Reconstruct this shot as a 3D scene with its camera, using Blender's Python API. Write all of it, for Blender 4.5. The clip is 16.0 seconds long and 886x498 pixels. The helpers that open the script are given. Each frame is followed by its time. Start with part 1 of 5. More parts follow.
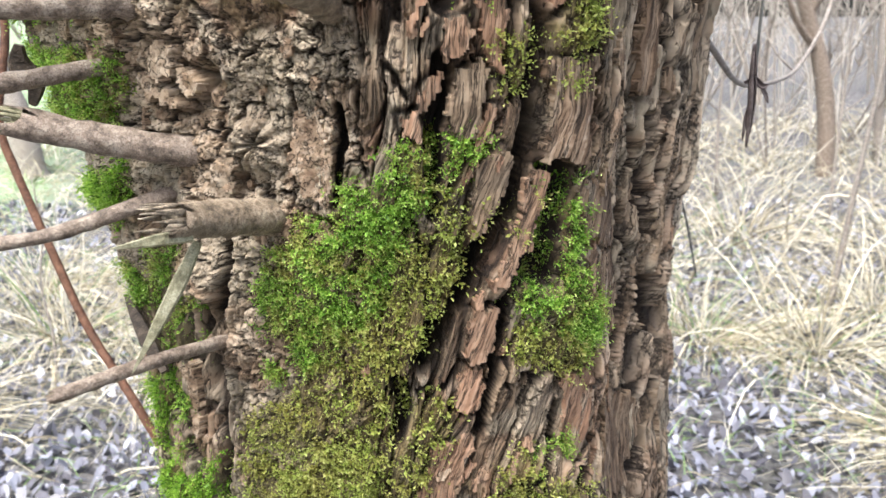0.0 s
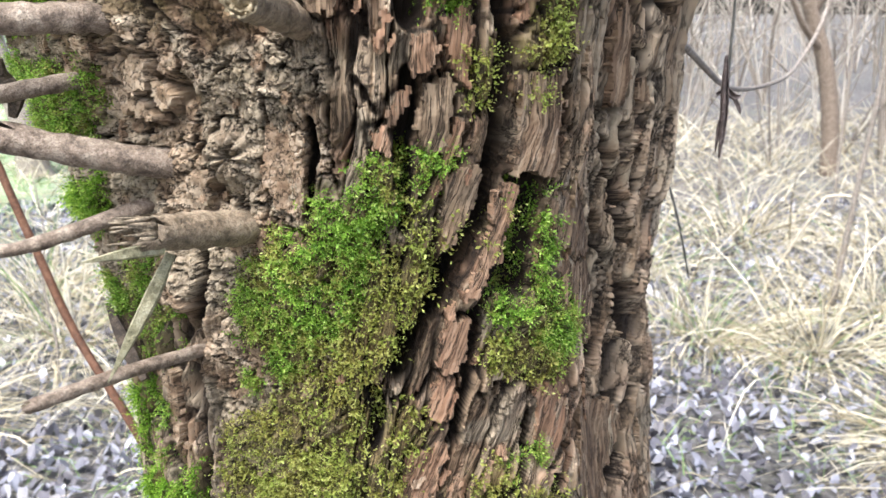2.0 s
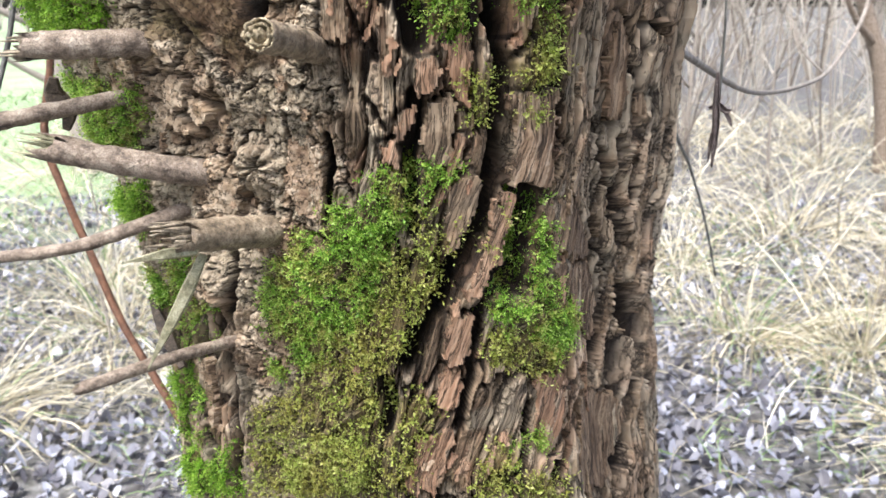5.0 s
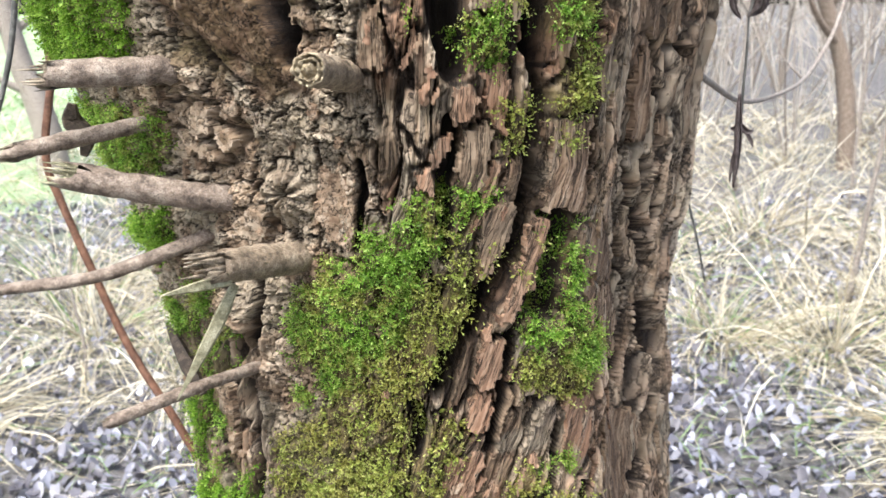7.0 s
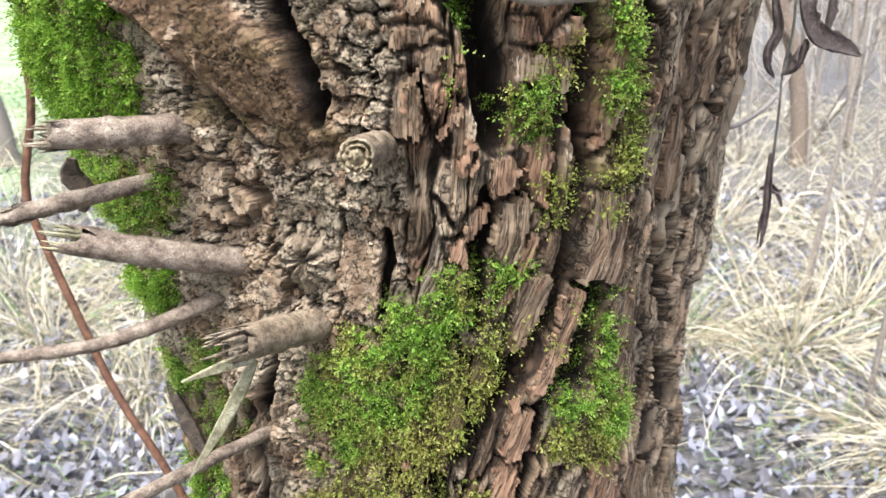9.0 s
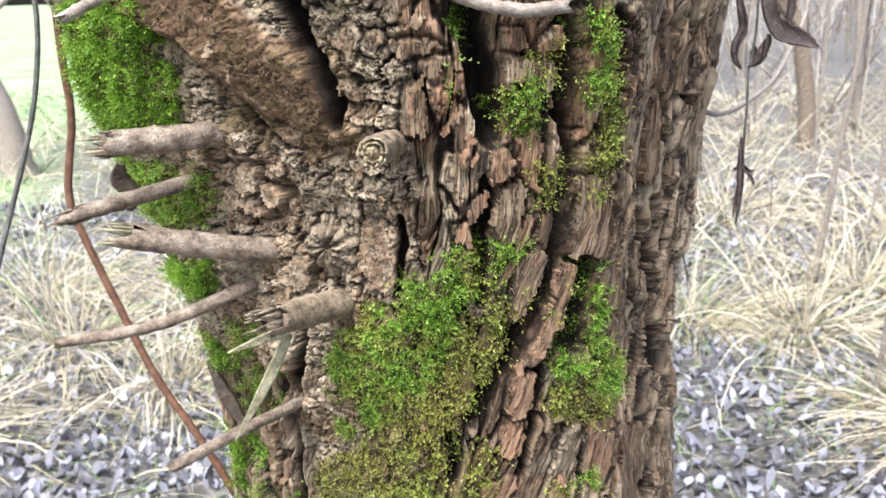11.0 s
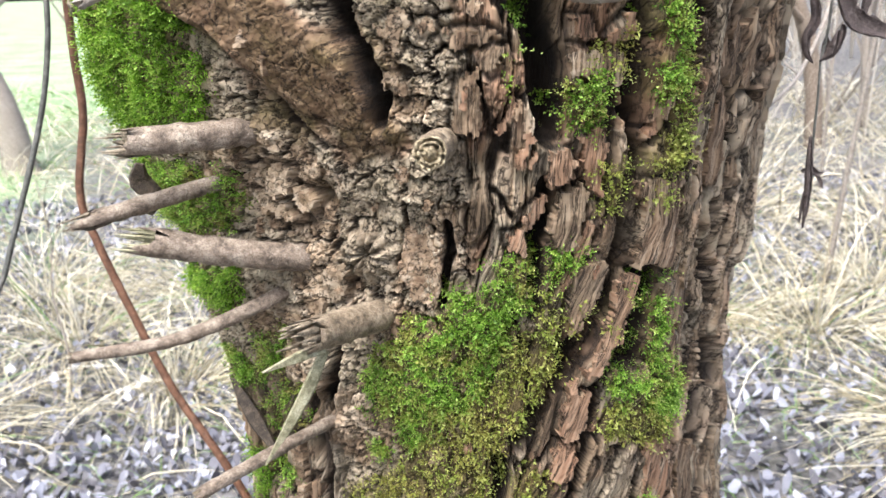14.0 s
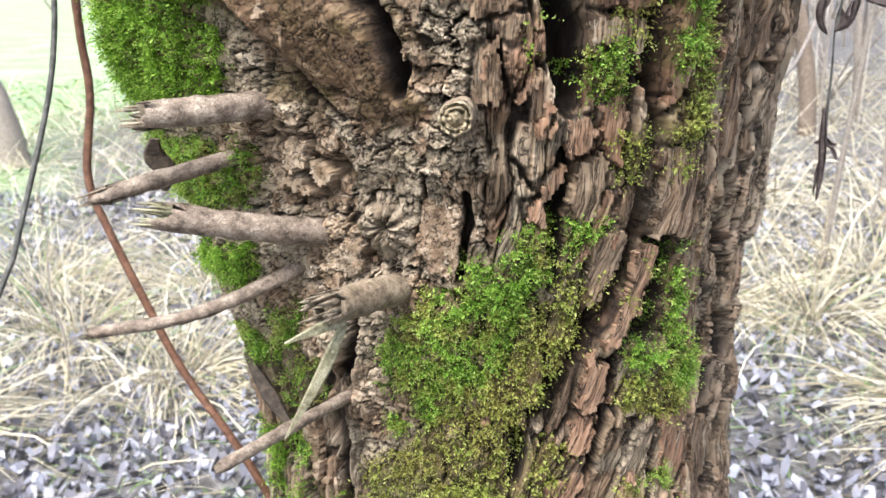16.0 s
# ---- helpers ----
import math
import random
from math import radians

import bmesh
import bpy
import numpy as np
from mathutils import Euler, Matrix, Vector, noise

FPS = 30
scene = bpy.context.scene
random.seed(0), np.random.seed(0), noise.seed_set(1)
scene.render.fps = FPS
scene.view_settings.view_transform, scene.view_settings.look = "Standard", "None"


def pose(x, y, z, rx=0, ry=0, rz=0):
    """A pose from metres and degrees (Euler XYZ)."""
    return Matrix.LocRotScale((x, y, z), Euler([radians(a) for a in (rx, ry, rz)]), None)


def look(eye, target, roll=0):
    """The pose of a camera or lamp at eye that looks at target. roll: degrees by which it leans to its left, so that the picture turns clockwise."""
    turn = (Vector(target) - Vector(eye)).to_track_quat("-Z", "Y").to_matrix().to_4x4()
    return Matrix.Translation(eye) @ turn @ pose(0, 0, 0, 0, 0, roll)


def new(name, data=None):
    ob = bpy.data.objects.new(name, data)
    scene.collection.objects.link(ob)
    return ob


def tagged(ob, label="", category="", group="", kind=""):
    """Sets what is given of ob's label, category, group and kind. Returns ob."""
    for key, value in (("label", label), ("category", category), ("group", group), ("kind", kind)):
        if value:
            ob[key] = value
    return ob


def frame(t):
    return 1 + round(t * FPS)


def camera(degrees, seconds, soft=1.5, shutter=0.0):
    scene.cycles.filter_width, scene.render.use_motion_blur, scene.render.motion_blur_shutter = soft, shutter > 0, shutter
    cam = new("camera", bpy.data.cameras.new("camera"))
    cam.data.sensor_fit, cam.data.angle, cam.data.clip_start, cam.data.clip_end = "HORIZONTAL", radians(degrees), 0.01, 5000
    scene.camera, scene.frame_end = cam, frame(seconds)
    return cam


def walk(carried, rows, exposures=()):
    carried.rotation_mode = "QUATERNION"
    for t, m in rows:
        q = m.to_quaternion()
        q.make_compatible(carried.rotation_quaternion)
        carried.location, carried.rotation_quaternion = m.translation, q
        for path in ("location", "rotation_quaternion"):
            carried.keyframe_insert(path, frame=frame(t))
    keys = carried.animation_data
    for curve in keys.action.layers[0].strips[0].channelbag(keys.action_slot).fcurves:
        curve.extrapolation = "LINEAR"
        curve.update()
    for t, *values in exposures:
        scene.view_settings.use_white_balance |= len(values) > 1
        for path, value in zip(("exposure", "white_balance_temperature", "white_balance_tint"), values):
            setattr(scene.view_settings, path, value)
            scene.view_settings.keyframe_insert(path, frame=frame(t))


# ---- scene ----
cam = camera(53.7, 16.0)
cam.data.dof.use_dof, cam.data.dof.focus_distance, cam.data.dof.aperture_fstop = True, 0.56, 19.0
METRES, EYE, TILT, LEAN, TURN = 0.7, 1.5, -15.0, 0.0, 0.0
ROWS = [
    (0.0, 0.0, 0.0, 0.0, 0.0, 0.0, -0.0),
    (0.5, 0.0053, 0.0004, -0.0001, 0.07, -0.01, 0.06),
    (1.0, 0.0074, 0.0007, -0.0017, 0.17, -0.03, 0.09),
    (1.5, 0.0104, 0.0002, -0.0002, 0.26, -0.05, 0.02),
    (2.0, 0.0302, -0.0084, 0.0112, 0.36, -0.09, 0.03),
    (2.5, 0.0208, 0.0214, 0.0054, 0.39, -0.17, 0.11),
    (3.0, 0.0154, 0.0433, 0.0123, 0.38, -0.01, 0.24),
    (3.5, 0.0058, 0.0291, 0.0113, 0.38, -0.09, 0.21),
    (6.0, 0.1072, -0.1239, 0.0238, 6.39, -0.63, -0.79),
    (6.5, 0.1052, -0.1048, 0.0225, 7.08, -0.7, -0.84),
    (7.0, 0.009, -0.0837, 0.0443, 1.32, -0.46, 0.38),
    (7.5, -0.1088, -0.0609, 0.0353, -3.66, -1.0, 1.28),
    (8.0, -0.1278, -0.0492, 0.0676, -3.26, 0.26, -1.89),
    (8.5, -0.1181, -0.0197, 0.0947, -2.68, -0.19, -3.22),
    (9.0, -0.0614, -0.0437, 0.1202, -1.71, -1.27, 0.1),
    (11.5, -0.0591, -0.1593, 0.1072, -0.82, -1.5, 2.15),
    (12.0, -0.0668, -0.1224, 0.1136, -0.69, -1.14, 2.22),
    (12.5, -0.0879, -0.0969, 0.1179, -0.59, -1.27, 1.81),
    (13.0, -0.093, -0.0849, 0.116, -0.68, -1.48, 1.79),
    (13.5, -0.0985, -0.0843, 0.1192, -0.77, -1.52, 1.88),
    (14.0, -0.1037, -0.0768, 0.1195, -0.85, -1.69, 1.93),
    (14.5, -0.098, -0.0757, 0.1193, -0.96, -1.91, 2.12),
    (15.0, -0.0948, -0.0744, 0.1106, -0.99, -2.1, 2.27),
    (15.5, -0.0984, -0.0847, 0.1096, -1.13, -2.15, 2.4),
    (16.0, -0.1277, -0.0767, 0.1016, -1.29, -2.23, 2.35),
]
EXPOSURES = [(0.0, 1.43, 6000, 8), (16.0, 1.43, 6000, 8)]
walk(cam, [(t, pose(0, 0, EYE, TILT, LEAN, TURN) @ pose(METRES * x, METRES * y, METRES * z, 90 + pitch, roll, yaw)) for t, x, y, z, yaw, pitch, roll in ROWS], EXPOSURES)

# ---- world and light ----
world = bpy.data.worlds.new("overcast_sky")
scene.world = world
world.use_nodes = True
wn = world.node_tree
bg = wn.nodes["Background"]
sky = wn.nodes.new("ShaderNodeTexSky")
sky.sky_type, sky.sun_disc = "NISHITA", False
sky.sun_elevation, sky.sun_rotation = radians(62), radians(204)
sky.air_density, sky.dust_density, sky.ozone_density = 1.0, 6.0, 0.6
wn.links.new(sky.outputs[0], bg.inputs[0])
bg.inputs[1].default_value = 0.115
sun = new("sun", bpy.data.lights.new("sun", "SUN"))
sun.data.energy, sun.data.angle, sun.data.color = 2.6, radians(28), (1.0, 0.955, 0.90)
sun.matrix_world = look((-1.6, -2.6, 7.5), (0, 1.0, 0))

# ---- small numeric tools ----
rng = np.random.default_rng(7)
TABLE = rng.random((8, 256, 256))


def smooth(lo, hi, x):
    t = np.clip((x - lo) / (hi - lo), 0, 1)
    return t * t * (3 - 2 * t)


WAVE_X, WAVE_Y = np.cos(2 * math.pi * TABLE).reshape(8, -1), np.sin(2 * math.pi * TABLE).reshape(8, -1)


def vnoise(x, y, k=0):
    """Gradient noise, about 0..1."""
    x, y = np.asarray(x, float), np.asarray(y, float)
    i, j = np.floor(x), np.floor(y)
    u, v = x - i, y - j
    i, j = (i.astype(np.int64) + 37 * k) & 255, (j.astype(np.int64) + 91 * k) & 255
    i2, j2 = ((i + 1) & 255) << 8, (j + 1) & 255
    i = i << 8
    wave_x, wave_y = WAVE_X[k % 8], WAVE_Y[k % 8]

    def corner(place, du, dv):
        return wave_x[place] * du + wave_y[place] * dv

    p, q = u * u * u * (u * (6 * u - 15) + 10), v * v * v * (v * (6 * v - 15) + 10)
    low, high = corner(i + j, u, v), corner(i + j2, u, v - 1)
    low = low + p * (corner(i2 + j, u - 1, v) - low)
    high = high + p * (corner(i2 + j2, u - 1, v - 1) - high)
    return 0.5 + 0.8 * (low + q * (high - low))


def fbm(x, y, k=0, octaves=4):
    total, amp, norm = 0.0, 1.0, 0.0
    for o in range(octaves):
        total, norm = total + amp * vnoise(x, y, k + o), norm + amp
        x, y, amp = 1.6 * x - 1.2 * y + 3.7, 1.2 * x + 1.6 * y + 1.3, amp * 0.5
    return 0.5 + 1.35 * (total / norm - 0.5)


def cells(x, y, k=0):
    """Cell noise: edge distance, a random number per cell, and the offset from the cell's centre."""
    i, j = np.floor(x).astype(int), np.floor(y).astype(int)
    f1, f2 = np.full(x.shape, 9.0), np.full(x.shape, 9.0)
    rid, ox, oy = np.zeros(x.shape), np.zeros(x.shape), np.zeros(x.shape)
    for a in (-1, 0, 1):
        for b in (-1, 0, 1):
            p, q = (i + a + 17 * k) & 255, (j + b + 29 * k) & 255
            dx = i + a + 0.15 + 0.7 * TABLE[k % 8][p, q] - x
            dy = j + b + 0.15 + 0.7 * TABLE[(k + 1) % 8][p, q] - y
            d = np.hypot(dx, dy)
            near = d < f1
            f2 = np.where(near, f1, np.minimum(f2, d))
            f1 = np.where(near, d, f1)
            rid = np.where(near, TABLE[(k + 2) % 8][p, q], rid)
            ox, oy = np.where(near, -dx, ox), np.where(near, -dy, oy)
    return f2 - f1, rid, ox, oy


def inside(poly, x, y):
    hit = np.zeros(x.shape, bool)
    for (x0, y0), (x1, y1) in zip(poly, poly[1:] + poly[:1]):
        cross = (y0 > y) != (y1 > y)
        hit ^= cross & (x < (x1 - x0) * (y - y0) / ((y1 - y0) or 1e-9) + x0)
    return hit


def line_distance(pts, x, y):
    best = np.full(x.shape, 9.0)
    for (x0, y0), (x1, y1) in zip(pts, pts[1:]):
        dx, dy = x1 - x0, y1 - y0
        t = np.clip(((x - x0) * dx + (y - y0) * dy) / (dx * dx + dy * dy + 1e-12), 0, 1)
        best = np.minimum(best, np.hypot(x - x0 - t * dx, y - y0 - t * dy))
    return best


# ---- making objects ----
def mesh_object(name, verts, faces, material, parent=None, label="", soft_shade=True, attributes=None):
    me = bpy.data.meshes.new(name)
    if isinstance(faces, list):
        me.from_pydata(np.asarray(verts).tolist(), [], faces)
    else:
        count, sides = faces.shape
        me.vertices.add(len(verts))
        me.vertices.foreach_set("co", np.asarray(verts, np.float32).ravel())
        me.loops.add(count * sides)
        me.loops.foreach_set("vertex_index", faces.astype(np.int32).ravel())
        me.polygons.add(count)
        me.polygons.foreach_set("loop_start", np.arange(count, dtype=np.int32) * sides)
        me.update(calc_edges=True)
    if soft_shade:
        me.polygons.foreach_set("use_smooth", np.ones(len(me.polygons), bool))
    for key, values in (attributes or {}).items():
        me.attributes.new(key, "FLOAT", "POINT").data.foreach_set("value", np.asarray(values, np.float32))
    for m in material if isinstance(material, (list, tuple)) else [material]:
        me.materials.append(m)
    ob = new(name, me)
    if parent:
        ob.parent = parent
    return tagged(ob, label=label) if label else ob


class Soup:
    """Collects many small pieces into one mesh."""

    def __init__(self):
        self.v, self.f, self.t, self.n = [], [], [], 0

    def add(self, verts, faces, tone=0.5):
        verts = np.asarray(verts, float)
        self.v.append(verts)
        self.f += [tuple(int(i) + self.n for i in face) for face in faces]
        self.t.append(np.full(len(verts), tone) if np.isscalar(tone) else tone)
        self.n += len(verts)

    def make(self, name, material, parent=None, label="", soft_shade=True):
        return mesh_object(name, np.concatenate(self.v), self.f, material, parent, label, soft_shade,
                           {"tone": np.concatenate(self.t)})


def unit(v):
    v = np.asarray(v, float)
    return v / (np.linalg.norm(v) + 1e-12)


def tube(points, radii, sides=8, wobble=0.0, seed=0, close=True):
    """Verts and faces of a round tube along points."""
    pts, r = np.asarray(points, float), np.asarray(radii, float)
    local = np.random.default_rng(seed)
    tangent = np.gradient(pts, axis=0)
    side = np.cross(tangent[0], (0.3, 0.2, 1.0))
    if np.linalg.norm(side) < 1e-6 * np.linalg.norm(tangent[0]):
        side = np.array((1.0, 0, 0))
    verts = []
    for p, t, rad in zip(pts, tangent, r):
        t = unit(t)
        side = unit(side - t * (side @ t))
        up = np.cross(t, side)
        ang = np.arange(sides) * 2 * np.pi / sides
        rr = rad * (1 + wobble * (local.random(sides) - 0.5) * 2)
        verts.append(p + np.outer(np.cos(ang) * rr, side) + np.outer(np.sin(ang) * rr, up))
    verts = np.concatenate(verts)
    faces = []
    for i in range(len(pts) - 1):
        for j in range(sides):
            k = (j + 1) % sides
            faces.append((i * sides + j, i * sides + k, (i + 1) * sides + k, (i + 1) * sides + j))
    if close:
        n = len(verts)
        verts = np.vstack([verts, pts[0], pts[-1]])
        last = (len(pts) - 1) * sides
        for j in range(sides):
            k = (j + 1) % sides
            faces += [(n, k, j), (n + 1, last + j, last + k)]
    return verts, faces


def curve(points, n):
    """A smooth line of n points through the given ones."""
    p = np.asarray(points, float)
    p = np.vstack([2 * p[0] - p[1], p, 2 * p[-1] - p[-2]])
    out = []
    for t in np.linspace(0, len(p) - 3 - 1e-6, n):
        i, u = int(t), t - int(t)
        a, b, c, d = p[i:i + 4]
        out.append(0.5 * (2 * b + (c - a) * u + (2 * a - 5 * b + 4 * c - d) * u * u + (3 * b - a - 3 * c + d) * u ** 3))
    return np.array(out)


def thing(name, label, category, group="", kind="", at=(0, 0, 0)):
    ob = new(name)
    ob.location = at
    return tagged(ob, label, category, group, kind)


# ---- materials ----
def material(name, roughness=0.8, specular=0.3):
    m = bpy.data.materials.new(name)
    m.use_nodes = True
    nt = m.node_tree
    b = nt.nodes["Principled BSDF"]
    b.inputs["Roughness"].default_value = roughness
    b.inputs["Specular IOR Level"].default_value = specular
    return m, nt, b


def node(nt, kind, **inputs):
    n = nt.nodes.new("ShaderNode" + kind)
    for key, value in inputs.items():
        n.inputs[key.replace("_", " ")].default_value = value
    return n


def link(nt, a, b):
    nt.links.new(a, b)


def noise_node(nt, scale, detail=6.0, rough=0.6, stretch=(1, 1, 1)):
    co = nt.nodes.new("ShaderNodeTexCoord")
    mp = nt.nodes.new("ShaderNodeMapping")
    mp.inputs["Scale"].default_value = stretch
    link(nt, co.outputs["Object"], mp.inputs[0])
    n = node(nt, "TexNoise", Scale=scale, Detail=detail, Roughness=rough)
    link(nt, mp.outputs[0], n.inputs["Vector"])
    return n.outputs["Fac"]


def ramp(nt, fac, stops):
    r = nt.nodes.new("ShaderNodeValToRGB")
    while len(r.color_ramp.elements) < len(stops):
        r.color_ramp.elements.new(0.5)
    for e, (pos, col) in zip(r.color_ramp.elements, stops):
        e.position, e.color = pos, (*col, 1)
    link(nt, fac, r.inputs[0])
    return r.outputs[0]


def mix(nt, fac, a, b, blend="MIX"):
    m = nt.nodes.new("ShaderNodeMix")
    m.data_type, m.blend_type = "RGBA", blend
    for sock, value in ((m.inputs[0], fac), (m.inputs[6], a), (m.inputs[7], b)):
        if hasattr(value, "links"):
            link(nt, value, sock)
        else:
            sock.default_value = value if np.isscalar(value) else (*value, 1)
    return m.outputs[2]


def maths(nt, op, a, b):
    m = nt.nodes.new("ShaderNodeMath")
    m.operation, m.use_clamp = op, op != "SUBTRACT"
    for sock, value in zip(m.inputs, (a, b)):
        if hasattr(value, "links"):
            link(nt, value, sock)
        else:
            sock.default_value = value
    return m.outputs[0]


def attr(nt, name):
    a = nt.nodes.new("ShaderNodeAttribute")
    a.attribute_name = name
    return a.outputs["Fac"]


def bump(nt, bsdf, layers):
    last = None
    for height, strength, distance in layers:
        b = node(nt, "Bump", Strength=strength, Distance=distance)
        link(nt, height, b.inputs["Height"])
        if last:
            link(nt, last, b.inputs["Normal"])
        last = b.outputs[0]
    link(nt, last, bsdf.inputs["Normal"])


def grain_noise(nt, across, along, detail=6.0, rough=0.65):
    """Noise that follows the grain of the bark: waves to the metre across and along it."""
    v = nt.nodes.new("ShaderNodeCombineXYZ")
    for k, (name, scale) in enumerate((("across", across), ("along", along), ("rise", 0.15 * across))):
        m = nt.nodes.new("ShaderNodeMath")
        m.operation = "MULTIPLY"
        link(nt, attr(nt, name), m.inputs[0])
        m.inputs[1].default_value = scale
        link(nt, m.outputs[0], v.inputs[k])
    n = node(nt, "TexNoise", Scale=1.0, Detail=detail, Roughness=rough)
    link(nt, v.outputs[0], n.inputs["Vector"])
    return n.outputs["Fac"]


def crack_lines(nt, across, along, width):
    """Thin winding lines: 0 on a line, 1 between them."""
    n = grain_noise(nt, across, along, 7, 0.6)
    d = nt.nodes.new("ShaderNodeMath")
    d.operation = "ABSOLUTE"
    link(nt, maths(nt, "SUBTRACT", n, 0.5), d.inputs[0])
    r = nt.nodes.new("ShaderNodeMapRange")
    r.inputs["From Max"].default_value = width
    link(nt, d.outputs[0], r.inputs[0])
    return r.outputs[0]


def bark_material():
    m, nt, b = material("weathered_bark", 0.8, 0.3)
    scaly = attr(nt, "scaly")
    grain = mix(nt, scaly, grain_noise(nt, 230, 11, 8, 0.64), noise_node(nt, 80, 7, 0.55, (1, 1, 1.6)))
    fine = mix(nt, scaly, grain_noise(nt, 1000, 60, 6, 0.7), noise_node(nt, 420, 4, 0.55))
    patch = noise_node(nt, 22, 6, 0.65)
    wide = mix(nt, scaly, crack_lines(nt, 95, 7, 0.018), crack_lines(nt, 85, 70, 0.016))
    thin = mix(nt, scaly, crack_lines(nt, 330, 18, 0.035), crack_lines(nt, 200, 160, 0.012))
    value = maths(nt, "ADD", maths(nt, "MULTIPLY", attr(nt, "tone"), 0.48), maths(nt, "MULTIPLY", grain, 0.52))
    brown = ramp(nt, value, [(0.20, (0.046, 0.029, 0.018)), (0.36, (0.145, 0.097, 0.060)), (0.52, (0.30, 0.217, 0.142)), (0.72, (0.53, 0.435, 0.325))])
    red = ramp(nt, grain, [(0.28, (0.125, 0.058, 0.034)), (0.48, (0.30, 0.168, 0.102)), (0.70, (0.46, 0.305, 0.205))])
    grey = ramp(nt, fine, [(0.30, (0.21, 0.175, 0.120)), (0.65, (0.42, 0.365, 0.275))])
    col = mix(nt, attr(nt, "red"), brown, red)
    lichen = ramp(nt, maths(nt, "MULTIPLY", patch, attr(nt, "grey")), [(0.22, (0, 0, 0)), (0.42, (1, 1, 1))])
    col = mix(nt, maths(nt, "MULTIPLY", lichen, 0.6), col, grey)
    algae = ramp(nt, fine, [(0.3, (0.060, 0.052, 0.012)), (0.7, (0.19, 0.155, 0.050))])
    film = ramp(nt, maths(nt, "MULTIPLY", attr(nt, "algae"), maths(nt, "ADD", patch, 0.2)), [(0.25, (0, 0, 0)), (0.7, (1, 1, 1))])
    col = mix(nt, maths(nt, "MULTIPLY", film, 0.8), col, algae)
    lines = maths(nt, "MULTIPLY", wide, maths(nt, "ADD", maths(nt, "MULTIPLY", thin, 0.6), 0.4))
    col = mix(nt, lines, (0.030, 0.021, 0.015), col)
    # gaps and hollows go near black here: their shade put into the colour
    col = mix(nt, attr(nt, "recess_shade"), col, ramp(nt, grain, [(0.35, (0.008, 0.006, 0.005)), (0.65, (0.035, 0.024, 0.018))]))
    link(nt, col, b.inputs["Base Color"])
    bump(nt, b, [(lines, 0.8, 0.0015), (grain, 0.7, 0.0022), (fine, 0.7, 0.0010)])
    return m


def twig_material(name, dark, mid, light, rough=0.6):
    m, nt, b = material(name, rough, 0.35)
    blot = noise_node(nt, 90, 6, 0.65)
    spots = noise_node(nt, 420, 4, 0.6)
    pores = noise_node(nt, 1100, 3, 0.6)
    col = ramp(nt, blot, [(0.32, dark), (0.5, mid), (0.68, light)])
    specks = ramp(nt, spots, [(0.57, (0, 0, 0)), (0.72, (1, 1, 1))])
    col = mix(nt, maths(nt, "MULTIPLY", specks, 0.8), col, dark)
    col = mix(nt, maths(nt, "MULTIPLY", ramp(nt, pores, [(0.36, (1, 1, 1)), (0.52, (0, 0, 0))]), 0.55), col, dark)
    col = mix(nt, maths(nt, "MULTIPLY", ramp(nt, spots, [(0.30, (1, 1, 1)), (0.42, (0, 0, 0))]), 0.5), col, light)
    link(nt, col, b.inputs["Base Color"])
    bump(nt, b, [(blot, 0.8, 0.0016), (spots, 1.0, 0.0014), (pores, 0.8, 0.0006)])
    return m


def tone_material(name, stops, rough=0.7, spec=0.3, thin=0.0, grain=0.0, dry=None, share=(0.46, 0.62)):
    """Colour by the pieces' own tone, with a little noise."""
    m, nt, b = material(name, rough, spec)
    fac = attr(nt, "tone")
    if grain:
        n = noise_node(nt, grain, 5, 0.6)
        fac = maths(nt, "ADD", maths(nt, "MULTIPLY", fac, 0.7), maths(nt, "MULTIPLY", n, 0.3))
    col = ramp(nt, fac, stops)
    if dry:
        where = maths(nt, "ADD", maths(nt, "MULTIPLY", noise_node(nt, 42, 3, 0.6), 0.6), maths(nt, "MULTIPLY", noise_node(nt, 300, 3, 0.6), 0.4))
        col = mix(nt, ramp(nt, where, [(share[0], (0, 0, 0)), (share[1], (1, 1, 1))]), col, ramp(nt, fac, dry))
    link(nt, col, b.inputs["Base Color"])
    if thin:
        tr = nt.nodes.new("ShaderNodeBsdfTranslucent")
        link(nt, col, tr.inputs[0])
        mx = nt.nodes.new("ShaderNodeMixShader")
        mx.inputs[0].default_value = thin
        link(nt, b.outputs[0], mx.inputs[1])
        link(nt, tr.outputs[0], mx.inputs[2])
        link(nt, mx.outputs[0], nt.nodes["Material Output"].inputs[0])
    return m


def ground_material():
    m, nt, b = material("leaf_mould", 0.85, 0.3)
    big, small = noise_node(nt, 0.8, 7, 0.65), noise_node(nt, 18, 8, 0.7)
    litter = ramp(nt, small, [(0.3, (0.030, 0.026, 0.024)), (0.5, (0.12, 0.112, 0.108)), (0.7, (0.30, 0.29, 0.295))])
    grass = ramp(nt, maths(nt, "ADD", maths(nt, "MULTIPLY", small, 0.6), maths(nt, "MULTIPLY", big, 0.4)), [(0.34, (0.11, 0.18, 0.075)), (0.5, (0.27, 0.35, 0.20)), (0.66, (0.48, 0.53, 0.37))])
    col = mix(nt, ramp(nt, maths(nt, "MULTIPLY", big, attr(nt, "meadow")), [(0.1, (0, 0, 0)), (0.35, (1, 1, 1))]), litter, grass)
    link(nt, col, b.inputs["Base Color"])
    bump(nt, b, [(small, 0.8, 0.03)])
    return m


